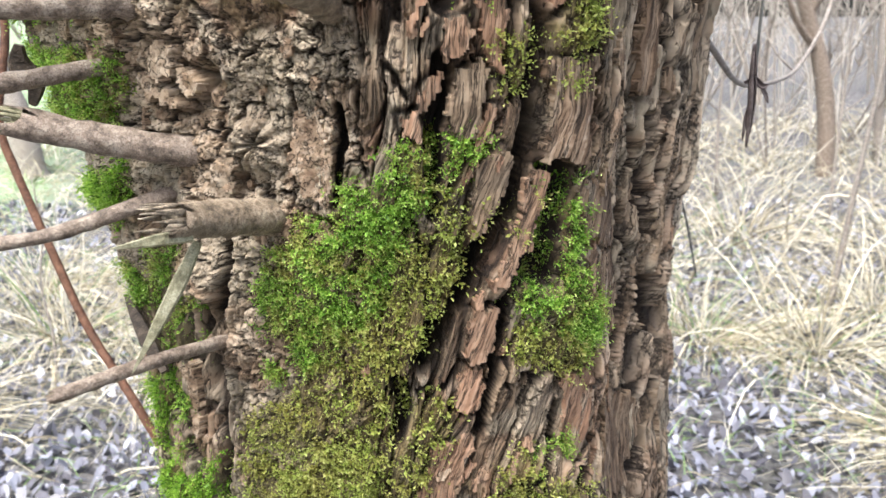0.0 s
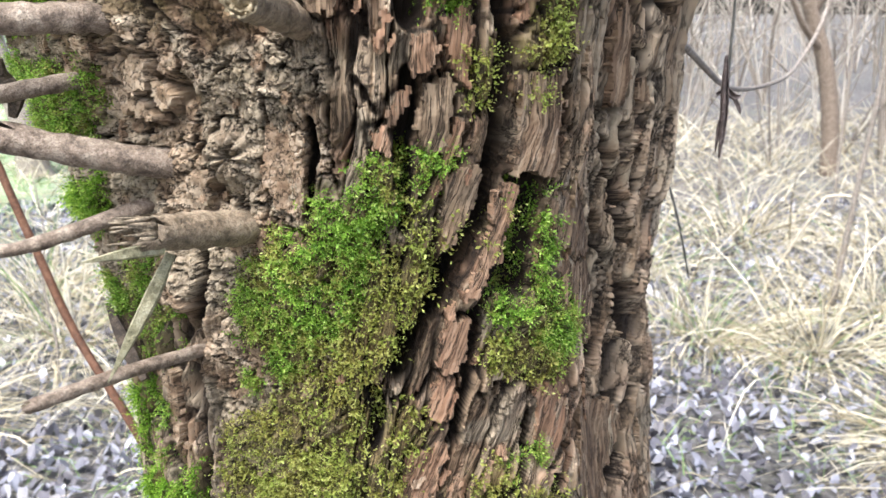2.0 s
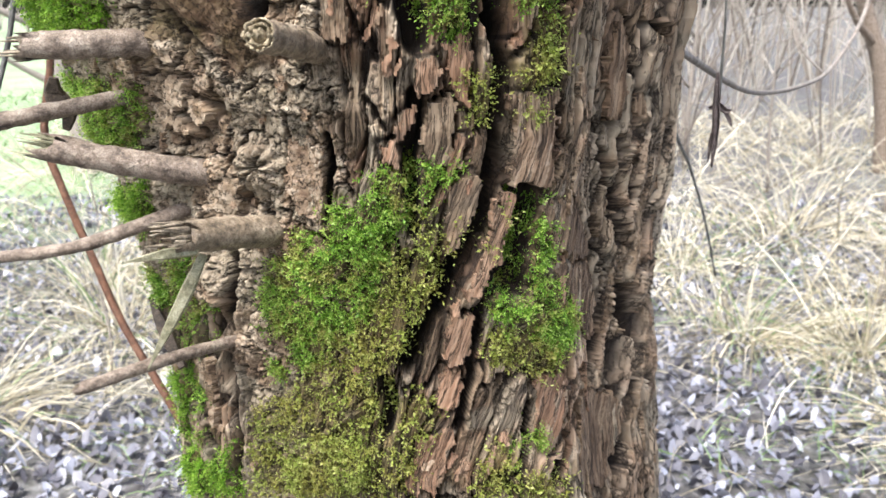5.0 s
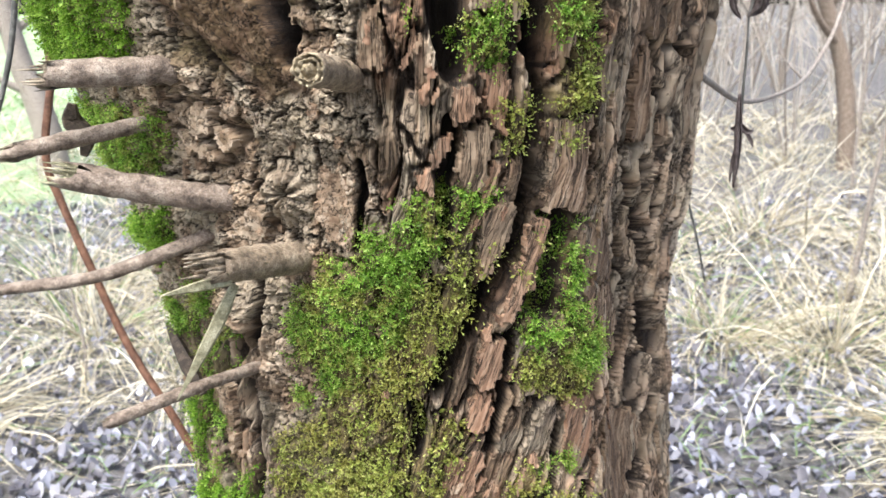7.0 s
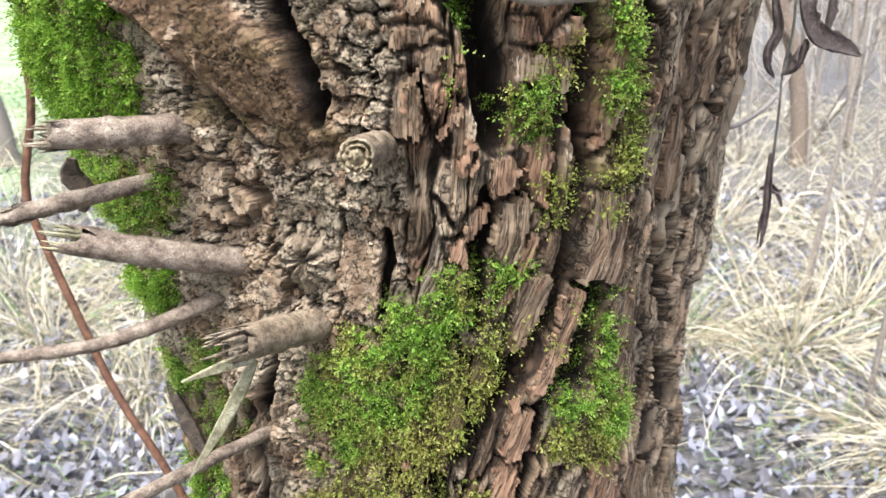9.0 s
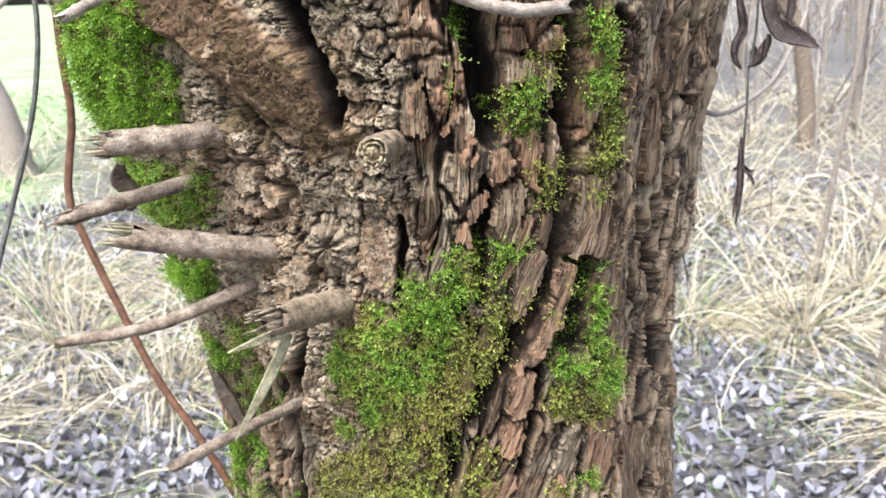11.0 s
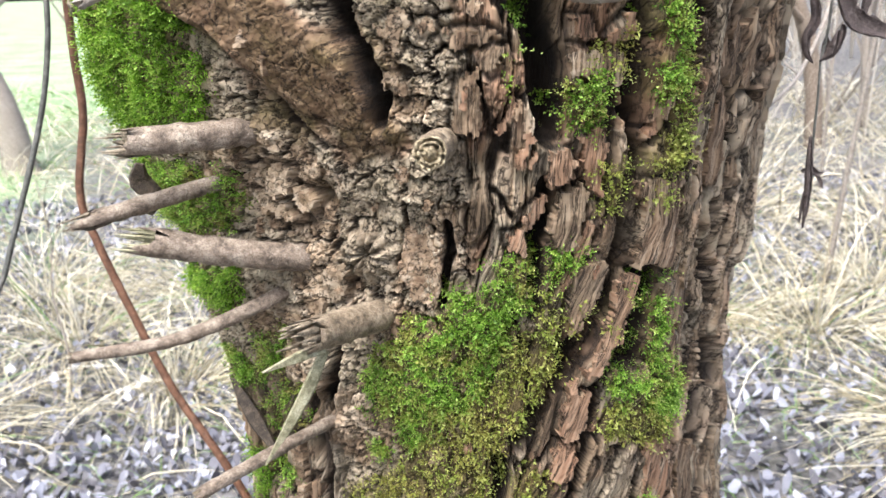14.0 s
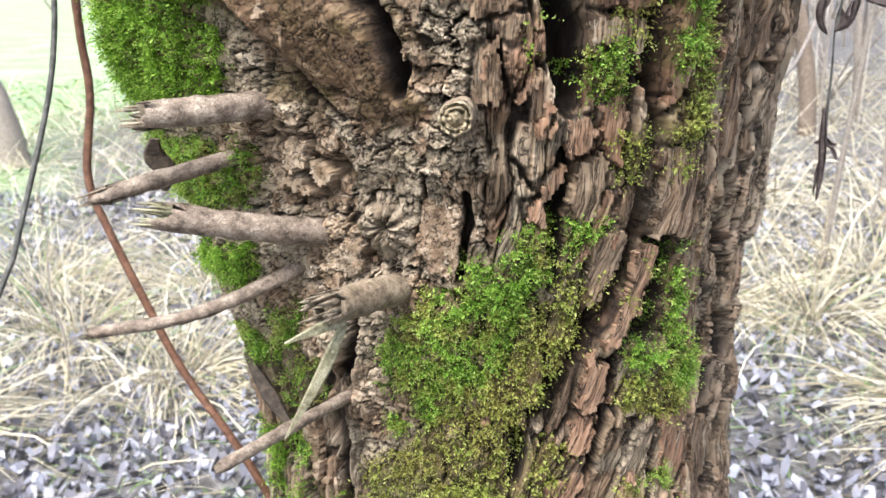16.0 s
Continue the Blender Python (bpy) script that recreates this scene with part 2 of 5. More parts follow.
BARK = bark_material()
TWIG = twig_material("dead_twig_bark", (0.050, 0.036, 0.026), (0.235, 0.180, 0.138), (0.42, 0.355, 0.285))
WOOD = twig_material("pale_broken_wood", (0.08, 0.062, 0.042), (0.28, 0.225, 0.160), (0.48, 0.41, 0.31), 0.75)
TORN = twig_material("pale_torn_wood", (0.13, 0.12, 0.07), (0.31, 0.29, 0.18), (0.50, 0.47, 0.33), 0.75)
TANTWIG = twig_material("tan_twig_bark", (0.060, 0.045, 0.030), (0.25, 0.192, 0.132), (0.43, 0.355, 0.26))
PALEWOOD = twig_material("pale_cut_wood", (0.13, 0.10, 0.055), (0.40, 0.325, 0.21), (0.62, 0.54, 0.38), 0.75)
DARKBARK = twig_material("dark_bark", (0.018, 0.013, 0.009), (0.065, 0.047, 0.033), (0.16, 0.12, 0.085))
VINE = twig_material("red_brown_vine_bark", (0.07, 0.032, 0.018), (0.15, 0.070, 0.040), (0.24, 0.125, 0.075), 0.5)
DARKVINE = twig_material("dark_vine_bark", (0.05, 0.05, 0.045), (0.11, 0.11, 0.10), (0.20, 0.19, 0.18), 0.5)
SAPLING = twig_material("sapling_bark", (0.16, 0.13, 0.11), (0.30, 0.26, 0.22), (0.45, 0.41, 0.37), 0.75)
REED = twig_material("dry_reed", (0.38, 0.32, 0.22), (0.60, 0.54, 0.42), (0.78, 0.74, 0.64), 0.7)
DEADLEAF = twig_material("dead_leaf", (0.035, 0.026, 0.026), (0.085, 0.064, 0.060), (0.19, 0.155, 0.145), 0.55)
DRY = [(0.0, (0.10, 0.085, 0.022)), (0.35, (0.29, 0.27, 0.060)), (0.7, (0.43, 0.42, 0.12)), (1.0, (0.56, 0.54, 0.22))]
# the near-black low ends hold the shade painted deep in the moss
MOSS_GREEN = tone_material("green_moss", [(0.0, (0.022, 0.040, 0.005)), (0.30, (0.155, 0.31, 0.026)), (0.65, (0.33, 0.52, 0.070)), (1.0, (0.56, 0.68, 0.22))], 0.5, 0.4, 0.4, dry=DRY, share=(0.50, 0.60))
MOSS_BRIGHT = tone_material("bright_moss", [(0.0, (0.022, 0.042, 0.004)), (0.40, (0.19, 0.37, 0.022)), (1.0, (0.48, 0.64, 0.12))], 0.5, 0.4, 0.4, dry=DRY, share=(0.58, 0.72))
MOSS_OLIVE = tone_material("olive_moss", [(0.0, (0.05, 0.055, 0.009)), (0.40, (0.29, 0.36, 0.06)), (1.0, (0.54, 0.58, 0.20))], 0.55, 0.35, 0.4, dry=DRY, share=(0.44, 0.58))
STRAW = tone_material("dry_grass", [(0.0, (0.17, 0.135, 0.075)), (0.4, (0.48, 0.42, 0.285)), (1.0, (0.80, 0.75, 0.61))], 0.6, 0.3, 0.25)
GRASS = tone_material("green_grass", [(0.0, (0.09, 0.15, 0.04)), (0.6, (0.22, 0.34, 0.12)), (1.0, (0.40, 0.51, 0.27))], 0.6, 0.3, 0.3)
LITTER = tone_material("fallen_leaves", [(0.0, (0.025, 0.021, 0.023)), (0.3, (0.12, 0.113, 0.13)), (0.7, (0.30, 0.305, 0.36)), (1.0, (0.60, 0.60, 0.64))], 0.45, 0.5, 0.1, 30)
GROUND = ground_material()

# ---- the trunk's form ----
def centre(z):
    u = (np.asarray(z, float) - 1.4) / 0.22
    lean = np.where(u > 1.1, 1.1 + (u - 1.1) * 0.35, np.where(u < -2, -2 + (u + 2) * 0.45, u))
    return -0.0357 + 0.0014 * lean, 0.712 - 0.0441 * lean


def radius(a, z):
    d, u = np.asarray(a, float), np.clip((np.asarray(z, float) - 1.4) / 0.22, -1.7, 1.1)
    r = np.radians(d)
    body = 0.2187 - 0.0012 * np.cos(r) + 0.0049 * np.sin(r) - 0.0137 * np.cos(2 * r) + 0.0078 * np.sin(2 * r) - 0.0057 * np.cos(3 * r) + 0.0105 * np.sin(3 * r)
    body = body * (1 - 0.0089 * u + 0.0474 * u * u)
    body = body - 0.0031 * np.exp(-((d - 28 + 2.45 * u) / 16) ** 2) - 0.0498 * np.exp(-((d - 55 + 2.45 * u) / 16) ** 2)
    body = body + (0.0097 + 0.0604 * u) * np.exp(-((d + 95) / 30) ** 2)
    body = body * (1 - 0.93 * smooth(2.0, 2.3, z) ** 2)
    return body + 0.14 * smooth(0.45, -0.05, z) ** 2 * (1 + 0.35 * np.cos(5 * r + 1))


def on_trunk(a, z, h=0.0):
    cx, cy = centre(z)
    r, rad = np.radians(a), radius(a, z) + h
    return np.stack([cx + np.sin(r) * rad, cy - np.cos(r) * rad, np.broadcast_to(z, np.shape(rad))], -1)


ARC = math.pi / 180 * 0.21          # metres along the bark for a degree round the trunk

# lines and outlines on the bark: degrees round the trunk from the front, and height
FISSURES, MOSS, PLATES = [], [], []
LIMB = [(-53.9, 1.609), (-45.0, 1.595), (-38.2, 1.568), (-31.6, 1.544), (-26.4, 1.519), (-22.0, 1.495)]
KNOT = (-25.7, 1.4219)
HOLLOWS = [((-5.0, 1.527), 0.035, 0.008), ((-25.7, 1.4219), 0.04, -0.008), ((-1.5, 1.488), 0.017, -0.010), ((-34.9, 1.4653), 0.006, -0.012), ((-41.1, 1.4549), 0.05, -0.008), ((-50.8, 1.5014), 0.03, 0.006), ((26.8, 1.4501), 0.03, 0.003), ((-38.4, 1.328), 0.018, 0.016), ((-41.1, 1.294), 0.010, -0.010)]
FISSURES.append(([(5.9, 1.281), (9.6, 1.308), (14.0, 1.341), (16.5, 1.363), (20.3, 1.388), (22.6, 1.413), (23.6, 1.440), (23.6, 1.467), (23.9, 1.497), (23.2, 1.521), (22.8, 1.548), (22.3, 1.573), (21.9, 1.594)], 0.0052, 0.034))
FISSURES.append(([(9.7, 1.512), (8.5, 1.530), (7.7, 1.553), (7.2, 1.575), (6.4, 1.596)], 0.0075, 0.024))
FISSURES.append(([(27.8, 1.413), (28.1, 1.392), (27.8, 1.370), (26.3, 1.345)], 0.008, 0.016))
FISSURES.append(([(61.0, 1.302), (60.5, 1.258), (56.8, 1.223)], 0.0035, 0.012))
FISSURES.append(([(29.6, 1.584), (33.5, 1.542), (34.8, 1.506), (34.4, 1.476), (35.5, 1.444)], 0.003, 0.012))
FISSURES.append(([(56.8, 1.379), (60.8, 1.329), (60.8, 1.286)], 0.003, 0.012))
FISSURES.append(([(36.5, 1.583), (39.1, 1.546)], 0.0025, 0.009))
FISSURES.append(([(53.4, 1.502), (55.2, 1.459), (60.0, 1.41), (63.8, 1.368)], 0.0025, 0.009))
FISSURES.append(([(65.3, 1.554), (64.9, 1.514), (65.2, 1.471), (65.9, 1.425), (67.0, 1.380)], 0.003, 0.01))
FISSURES.append(([(57.7, 1.578), (58.4, 1.524), (59.0, 1.474)], 0.002, 0.007))
FISSURES.append(([(-50.4, 1.575), (-46.0, 1.562), (-42.9, 1.542), (-38.4, 1.518), (-31.7, 1.498)], 0.0022, 0.008))
FISSURES.append(([(31.5, 1.587), (35.1, 1.551), (36.2, 1.520)], 0.0022, 0.01))
FISSURES.append(([(61.5, 1.566), (61.5, 1.531), (62.6, 1.498)], 0.0022, 0.009))
FISSURES.append(([(62.4, 1.432), (64.1, 1.383), (67.6, 1.332)], 0.0025, 0.012))
FISSURES.append(([(64.2, 1.281), (64.2, 1.222), (61.6, 1.139)], 0.003, 0.014))
FISSURES.append(([(71.0, 1.223), (69.8, 1.175), (67.1, 1.121)], 0.0025, 0.012))
FISSURES.append(([(37.3, 1.247), (35.4, 1.224), (33.8, 1.200)], 0.003, 0.013))
FISSURES.append(([(29.4, 1.245), (28.0, 1.215), (25.3, 1.189)], 0.003, 0.01))
FISSURES.append(([(71.4, 1.265), (69.8, 1.219), (66.3, 1.163), (63.8, 1.097)], 0.003, 0.01))
FISSURES.append(([(-28.5, 1.600), (-25.3, 1.571), (-22.0, 1.550), (-20.8, 1.533), (-20.6, 1.516)], 0.0046, 0.018))
FISSURES.append(([(-7.9, 1.447), (-7.6, 1.427), (-8.5, 1.406), (-9.4, 1.388)], 0.0035, 0.012))
FISSURES.append(([(-16.4, 1.462), (-16.1, 1.442), (-17.6, 1.423)], 0.0015, 0.006))
FISSURES.append(([(14.3, 1.479), (16.4, 1.46), (15.8, 1.441)], 0.0012, 0.006))
FISSURES.append(([(10.2, 1.476), (9.5, 1.457), (8.2, 1.437), (8.9, 1.409), (8.6, 1.383)], 0.0035, 0.014))
FISSURES.append(([(24.7, 1.379), (22.0, 1.354), (20.7, 1.327), (19.4, 1.299), (18.6, 1.27), (16.6, 1.24)], 0.003, 0.012))
FISSURES.append(([(16.4, 1.281), (16.6, 1.251), (15.1, 1.23)], 0.0025, 0.01))
FISSURES.append(([(-33.0, 1.353), (-33.4, 1.333), (-34.8, 1.311), (-39.0, 1.295)], 0.0035, 0.013))
FISSURES.append(([(-38.9, 1.264), (-38.1, 1.236), (-37.3, 1.203), (-36.4, 1.184), (-37.2, 1.147)], 0.0038, 0.014))
FISSURES.append(([(-52.0, 1.223), (-50.5, 1.199), (-46.8, 1.178), (-45.5, 1.153)], 0.0035, 0.014))
FISSURES.append(([(-45.5, 1.254), (-43.9, 1.226), (-43.7, 1.202)], 0.0018, 0.008))
FISSURES.append(([(43.4, 1.268), (39.4, 1.251)], 0.003, 0.012))
FISSURES.append(([(67.5, 1.298), (68.7, 1.274), (71.2, 1.246)], 0.006, 0.02))
FISSURES.append(([(63.4, 1.367), (64.8, 1.351)], 0.004, 0.014))
FISSURES.append(([(54.8, 1.485), (53.9, 1.464)], 0.003, 0.012))
FISSURES.append(([(68.0, 1.515), (71.5, 1.503)], 0.004, 0.014))
FISSURES.append(([(57.0, 1.431), (60.5, 1.405), (58.9, 1.381)], 0.0025, 0.01))
FISSURES.append(([(62.4, 1.49), (65.2, 1.476)], 0.0025, 0.01))
FISSURES.append(([(67.2, 1.463), (67.2, 1.452)], 0.003, 0.01))
FISSURES.append(([(33.0, 1.585), (36.8, 1.565), (37.0, 1.54)], 0.0025, 0.01))
FISSURES.append(([(35.0, 1.431), (33.9, 1.415)], 0.002, 0.009))
FISSURES.append(([(55.6, 1.37), (60.0, 1.334)], 0.002, 0.009))
FISSURES.append(([(64.3, 1.1), (66.6, 1.138), (68.7, 1.169), (67.8, 1.181)], 0.0032, 0.013))
FISSURES.append(([(36.9, 1.225), (37.7, 1.196), (34.5, 1.168)], 0.003, 0.012))
FISSURES.append(([(28.1, 1.226), (28.9, 1.208), (27.1, 1.191)], 0.003, 0.012))
FISSURES.append(([(16.5, 1.231), (17.2, 1.261), (18.8, 1.278)], 0.0025, 0.01))
FISSURES.append(([(13.7, 1.246), (15.1, 1.266)], 0.0022, 0.009))
FISSURES.append(([(1.4, 1.267), (2.8, 1.246), (1.1, 1.223)], 0.004, 0.012))
MOSS.append(([(-73.9, 1.602), (-53.6, 1.600), (-55.9, 1.562), (-53.5, 1.547), (-55.1, 1.516), (-62.8, 1.510), (-82.0, 1.500), (-83.2, 1.537)], "b", 0.011))
MOSS.append(([(-82.1, 1.478), (-66.4, 1.477), (-52.6, 1.474), (-53.1, 1.440), (-64.8, 1.425), (-79.1, 1.411), (-80.5, 1.447)], "g", 0.008))
MOSS.append(([(-78.2, 1.379), (-54.4, 1.400), (-54.9, 1.378), (-64.8, 1.361), (-77.3, 1.361)], "b", 0.007))
MOSS.append(([(-27.8, 1.328), (-23.3, 1.342), (-17.8, 1.359), (-15.1, 1.375), (-10.5, 1.367), (-9.0, 1.393), (-6.4, 1.404), (-3.6, 1.394), (0.3, 1.406), (1.8, 1.421), (3.8, 1.428), (8.5, 1.427), (9.2, 1.409), (8.8, 1.39), (5.6, 1.383), (4.6, 1.365), (1.4, 1.346), (-2.0, 1.322), (-5.6, 1.296), (-9.3, 1.284), (-16.0, 1.266), (-19.2, 1.279), (-21.2, 1.294), (-24.6, 1.297), (-26.4, 1.311)], "g", 0.009))
MOSS.append(([(4.6, 1.369), (9.7, 1.37), (14.4, 1.352), (14.4, 1.345), (11.5, 1.325), (9.0, 1.313), (5.9, 1.295), (2.6, 1.28), (-2.0, 1.273), (-6.8, 1.276), (-5.6, 1.296), (-0.8, 1.327), (1.4, 1.346)], "y", 0.007))
MOSS.append(([(9.3, 1.421), (13.5, 1.433), (15.9, 1.437), (16.9, 1.429), (13.3, 1.413), (11.4, 1.411)], "g", 0.004))
MOSS.append(([(9.4, 1.383), (10.4, 1.407), (11.6, 1.407), (11.6, 1.383), (14.5, 1.389), (15.7, 1.369), (10.7, 1.372)], "y", 0.004))
MOSS.append(([(25.2, 1.399), (27.4, 1.41), (29.9, 1.406), (32.8, 1.373), (32.6, 1.355), (31.5, 1.338), (28.8, 1.341), (29.0, 1.363), (26.9, 1.383)], "g", 0.007))
MOSS.append(([(21.6, 1.338), (24.3, 1.342), (27.7, 1.335), (30.1, 1.339), (32.8, 1.346), (38.4, 1.326), (43.2, 1.304), (38.2, 1.279), (34.0, 1.286), (29.3, 1.312), (25.1, 1.315), (22.9, 1.321)], "g", 0.009))
MOSS.append(([(22.5, 1.307), (28.1, 1.313), (36.9, 1.281), (35.7, 1.268), (29.8, 1.272), (26.1, 1.286), (22.7, 1.283), (21.5, 1.301)], "y", 0.006))
MOSS.append(([(20.4, 1.379), (21.4, 1.394), (24.4, 1.397), (24.1, 1.386), (21.7, 1.374)], "y", 0.004))
MOSS.append(([(17.8, 1.46), (18.3, 1.486), (21.0, 1.489), (21.3, 1.474), (20.2, 1.461)], "y", 0.005))
MOSS.append(([(11.2, 1.54), (14.2, 1.539), (16.3, 1.541), (17.7, 1.534), (19.2, 1.527), (18.0, 1.518), (15.5, 1.514), (12.4, 1.518), (11.4, 1.528)], "g", 0.007))
MOSS.append(([(22.2, 1.586), (29.2, 1.585), (30.4, 1.563), (29.1, 1.555), (27.0, 1.555), (23.7, 1.567)], "g", 0.006))
MOSS.append(([(24.1, 1.554), (27.2, 1.55), (30.4, 1.551), (32.3, 1.535), (31.0, 1.527), (28.7, 1.526), (24.9, 1.531), (22.4, 1.538)], "g", 0.006))
MOSS.append(([(27.3, 1.52), (32.0, 1.522), (34.5, 1.491), (32.4, 1.485), (28.8, 1.479), (24.5, 1.481), (24.2, 1.492), (28.3, 1.494)], "y", 0.006))
MOSS.append(([(27.1, 1.461), (28.8, 1.479), (30.3, 1.471), (30.2, 1.457)], "y", 0.004))
MOSS.append(([(2.2, 1.588), (4.7, 1.588), (6.0, 1.569), (4.5, 1.561), (3.5, 1.575)], "g", 0.004))
MOSS.append(([(1.5, 1.556), (3.2, 1.555), (3.0, 1.548), (1.7, 1.549)], "g", 0.004))
MOSS.append(([(18.7, 1.563), (21.2, 1.563), (22.0, 1.553), (18.2, 1.547), (14.9, 1.546), (14.7, 1.554)], "y", 0.003))
MOSS.append(([(-62.5, 1.224), (-50.9, 1.239), (-51.6, 1.223), (-56.1, 1.191), (-60.7, 1.158), (-60.5, 1.189)], "b", 0.01))
MOSS.append(([(-61.8, 1.127), (-55.2, 1.155), (-46.4, 1.152), (-42.8, 1.167), (-38.0, 1.177), (-36.5, 1.153), (-36.7, 1.138), (-59.1, 1.101)], "b", 0.011))
MOSS.append(([(-52.5, 1.342), (-46.3, 1.348), (-45.1, 1.335), (-49.5, 1.313), (-53.1, 1.317)], "g", 0.006))
MOSS.append(([(-54.4, 1.277), (-49.1, 1.288), (-45.0, 1.278), (-47.2, 1.261), (-52.6, 1.261)], "g", 0.006))
MOSS.append(([(-51.6, 1.223), (-47.2, 1.226), (-47.0, 1.204), (-50.8, 1.203)], "g", 0.004))
MOSS.append(([(-64.9, 1.292), (-55.4, 1.312), (-54.4, 1.298), (-59.8, 1.284)], "g", 0.005))
MOSS.append(([(-70.9, 1.312), (-59.7, 1.319), (-59.9, 1.303), (-66.0, 1.299)], "g", 0.005))
MOSS.append(([(-48.3, 1.305), (-43.6, 1.306), (-43.6, 1.298), (-47.9, 1.296)], "g", 0.003))
MOSS.append(([(-51.0, 1.185), (-46.3, 1.192), (-46.4, 1.173), (-50.4, 1.165)], "g", 0.004))
MOSS.append(([(-25.4, 1.267), (-22.4, 1.266), (-22.6, 1.256), (-24.9, 1.258)], "g", 0.003))
MOSS.append(([(-31.7, 1.217), (-21.8, 1.242), (-13.6, 1.269), (-4.0, 1.273), (1.4, 1.271), (3.9, 1.255), (1.1, 1.227), (-3.4, 1.207), (-14.4, 1.2), (-32.0, 1.193)], "o", 0.006))
MOSS.append(([(-30.7, 1.189), (-14.4, 1.205), (-2.3, 1.212), (2.3, 1.237), (8.4, 1.261), (12.3, 1.242), (9.3, 1.217), (5.6, 1.17), (-32.6, 1.142)], "o", 0.007))
MOSS.append(([(-22.5, 1.19), (-15.7, 1.199), (-4.5, 1.22), (-2.4, 1.184), (-4.9, 1.164), (-25.6, 1.148)], "y", 0.005))
MOSS.append(([(19.8, 1.195), (23.6, 1.216), (27.6, 1.195), (32.0, 1.181), (36.0, 1.185), (34.4, 1.159), (18.8, 1.172)], "y", 0.005))
MOSS.append(([(29.2, 1.221), (31.4, 1.23), (31.8, 1.209), (29.7, 1.207)], "g", 0.003))
MOSS.append(([(25.1, 1.215), (27.4, 1.218), (27.1, 1.2), (25.1, 1.199)], "g", 0.003))
PLATES.append(([(-16.4, 1.446), (-12.5, 1.446), (-9.0, 1.439), (-8.7, 1.406), (-10.0, 1.386), (-13.7, 1.387), (-17.3, 1.399), (-18.3, 1.416)], "p", 0.003))
PLATES.append(([(-5.7, 1.545), (-2.6, 1.546), (-1.6, 1.53), (-0.6, 1.511), (-4.8, 1.507), (-7.1, 1.509), (-6.3, 1.53)], "g", 0.007))
PLATES.append(([(-8.7, 1.57), (-4.6, 1.573), (0.0, 1.571), (2.7, 1.565), (-0.4, 1.564), (-4.6, 1.56), (-7.5, 1.563)], "g", 0.008))
PLATES.append(([(-3.2, 1.56), (0.1, 1.563), (2.0, 1.561), (1.7, 1.547), (-0.1, 1.544), (-2.3, 1.553)], "g", 0.006))
PLATES.append(([(-20.5, 1.545), (-16.1, 1.547), (-14.1, 1.535), (-15.3, 1.528), (-18.0, 1.535)], "g", 0.005))
PLATES.append(([(-20.9, 1.574), (-15.4, 1.583), (-13.4, 1.577), (-15.3, 1.56), (-17.0, 1.554), (-18.4, 1.564)], "g", 0.005))
PLATES.append(([(-12.9, 1.576), (-9.8, 1.581), (-8.4, 1.571), (-11.5, 1.567)], "g", 0.005))
PLATES.append(([(11.4, 1.578), (14.6, 1.577), (16.2, 1.562), (12.9, 1.564), (11.6, 1.565)], "r", 0.007))
PLATES.append(([(17.0, 1.565), (20.7, 1.58), (22.2, 1.573), (21.3, 1.561), (17.9, 1.56)], "r", 0.006))
PLATES.append(([(11.7, 1.561), (20.6, 1.556), (20.1, 1.542), (17.7, 1.535), (14.6, 1.541), (12.0, 1.543)], "n", 0.005))
PLATES.append(([(10.0, 1.498), (13.1, 1.5), (14.1, 1.492), (12.9, 1.48), (10.3, 1.474), (9.2, 1.487)], "r", 0.008))
PLATES.append(([(14.3, 1.508), (17.7, 1.513), (18.8, 1.502), (18.6, 1.467), (16.7, 1.47), (14.9, 1.487)], "r", 0.006))
PLATES.append(([(5.7, 1.459), (9.8, 1.474), (10.8, 1.47), (8.6, 1.451), (7.2, 1.443), (5.3, 1.447)], "r", 0.009))
PLATES.append(([(2.5, 1.445), (5.7, 1.447), (7.3, 1.437), (6.3, 1.43), (3.3, 1.431)], "r", 0.009))
PLATES.append(([(11.7, 1.47), (16.2, 1.477), (16.0, 1.46), (15.0, 1.429), (11.7, 1.429), (10.1, 1.441)], "g", 0.006))
PLATES.append(([(15.7, 1.451), (18.0, 1.452), (17.7, 1.44), (15.2, 1.417), (11.6, 1.387), (11.0, 1.396), (13.7, 1.417)], "r", 0.006))
PLATES.append(([(15.2, 1.417), (18.8, 1.428), (20.5, 1.415), (19.4, 1.395), (16.6, 1.376), (14.3, 1.365), (13.6, 1.383)], "g", 0.007))
PLATES.append(([(22.7, 1.406), (25.6, 1.417), (25.6, 1.392), (23.3, 1.367), (19.6, 1.337), (15.2, 1.31), (16.1, 1.333), (19.8, 1.364)], "r", 0.008))
PLATES.append(([(14.6, 1.32), (19.2, 1.323), (18.4, 1.3), (16.4, 1.281), (13.3, 1.284), (13.7, 1.306)], "r", 0.007))
PLATES.append(([(13.3, 1.279), (16.4, 1.281), (16.1, 1.251), (14.0, 1.246), (11.3, 1.249), (12.3, 1.266)], "r", 0.009))
PLATES.append(([(7.8, 1.217), (12.2, 1.226), (15.1, 1.244), (15.6, 1.231), (13.6, 1.2), (11.1, 1.172), (5.1, 1.17)], "r", 0.008))
PLATES.append(([(31.3, 1.401), (39.5, 1.4), (57.5, 1.337), (41.2, 1.352), (33.8, 1.367)], "n", 0.004))
PLATES.append(([(33.2, 1.359), (56.1, 1.333), (59.3, 1.292), (57.3, 1.261), (36.9, 1.331)], "n", 0.004))
PLATES.append(([(29.9, 1.267), (37.2, 1.266), (38.8, 1.247), (34.7, 1.211), (29.0, 1.22), (30.7, 1.245)], "r", 0.005))
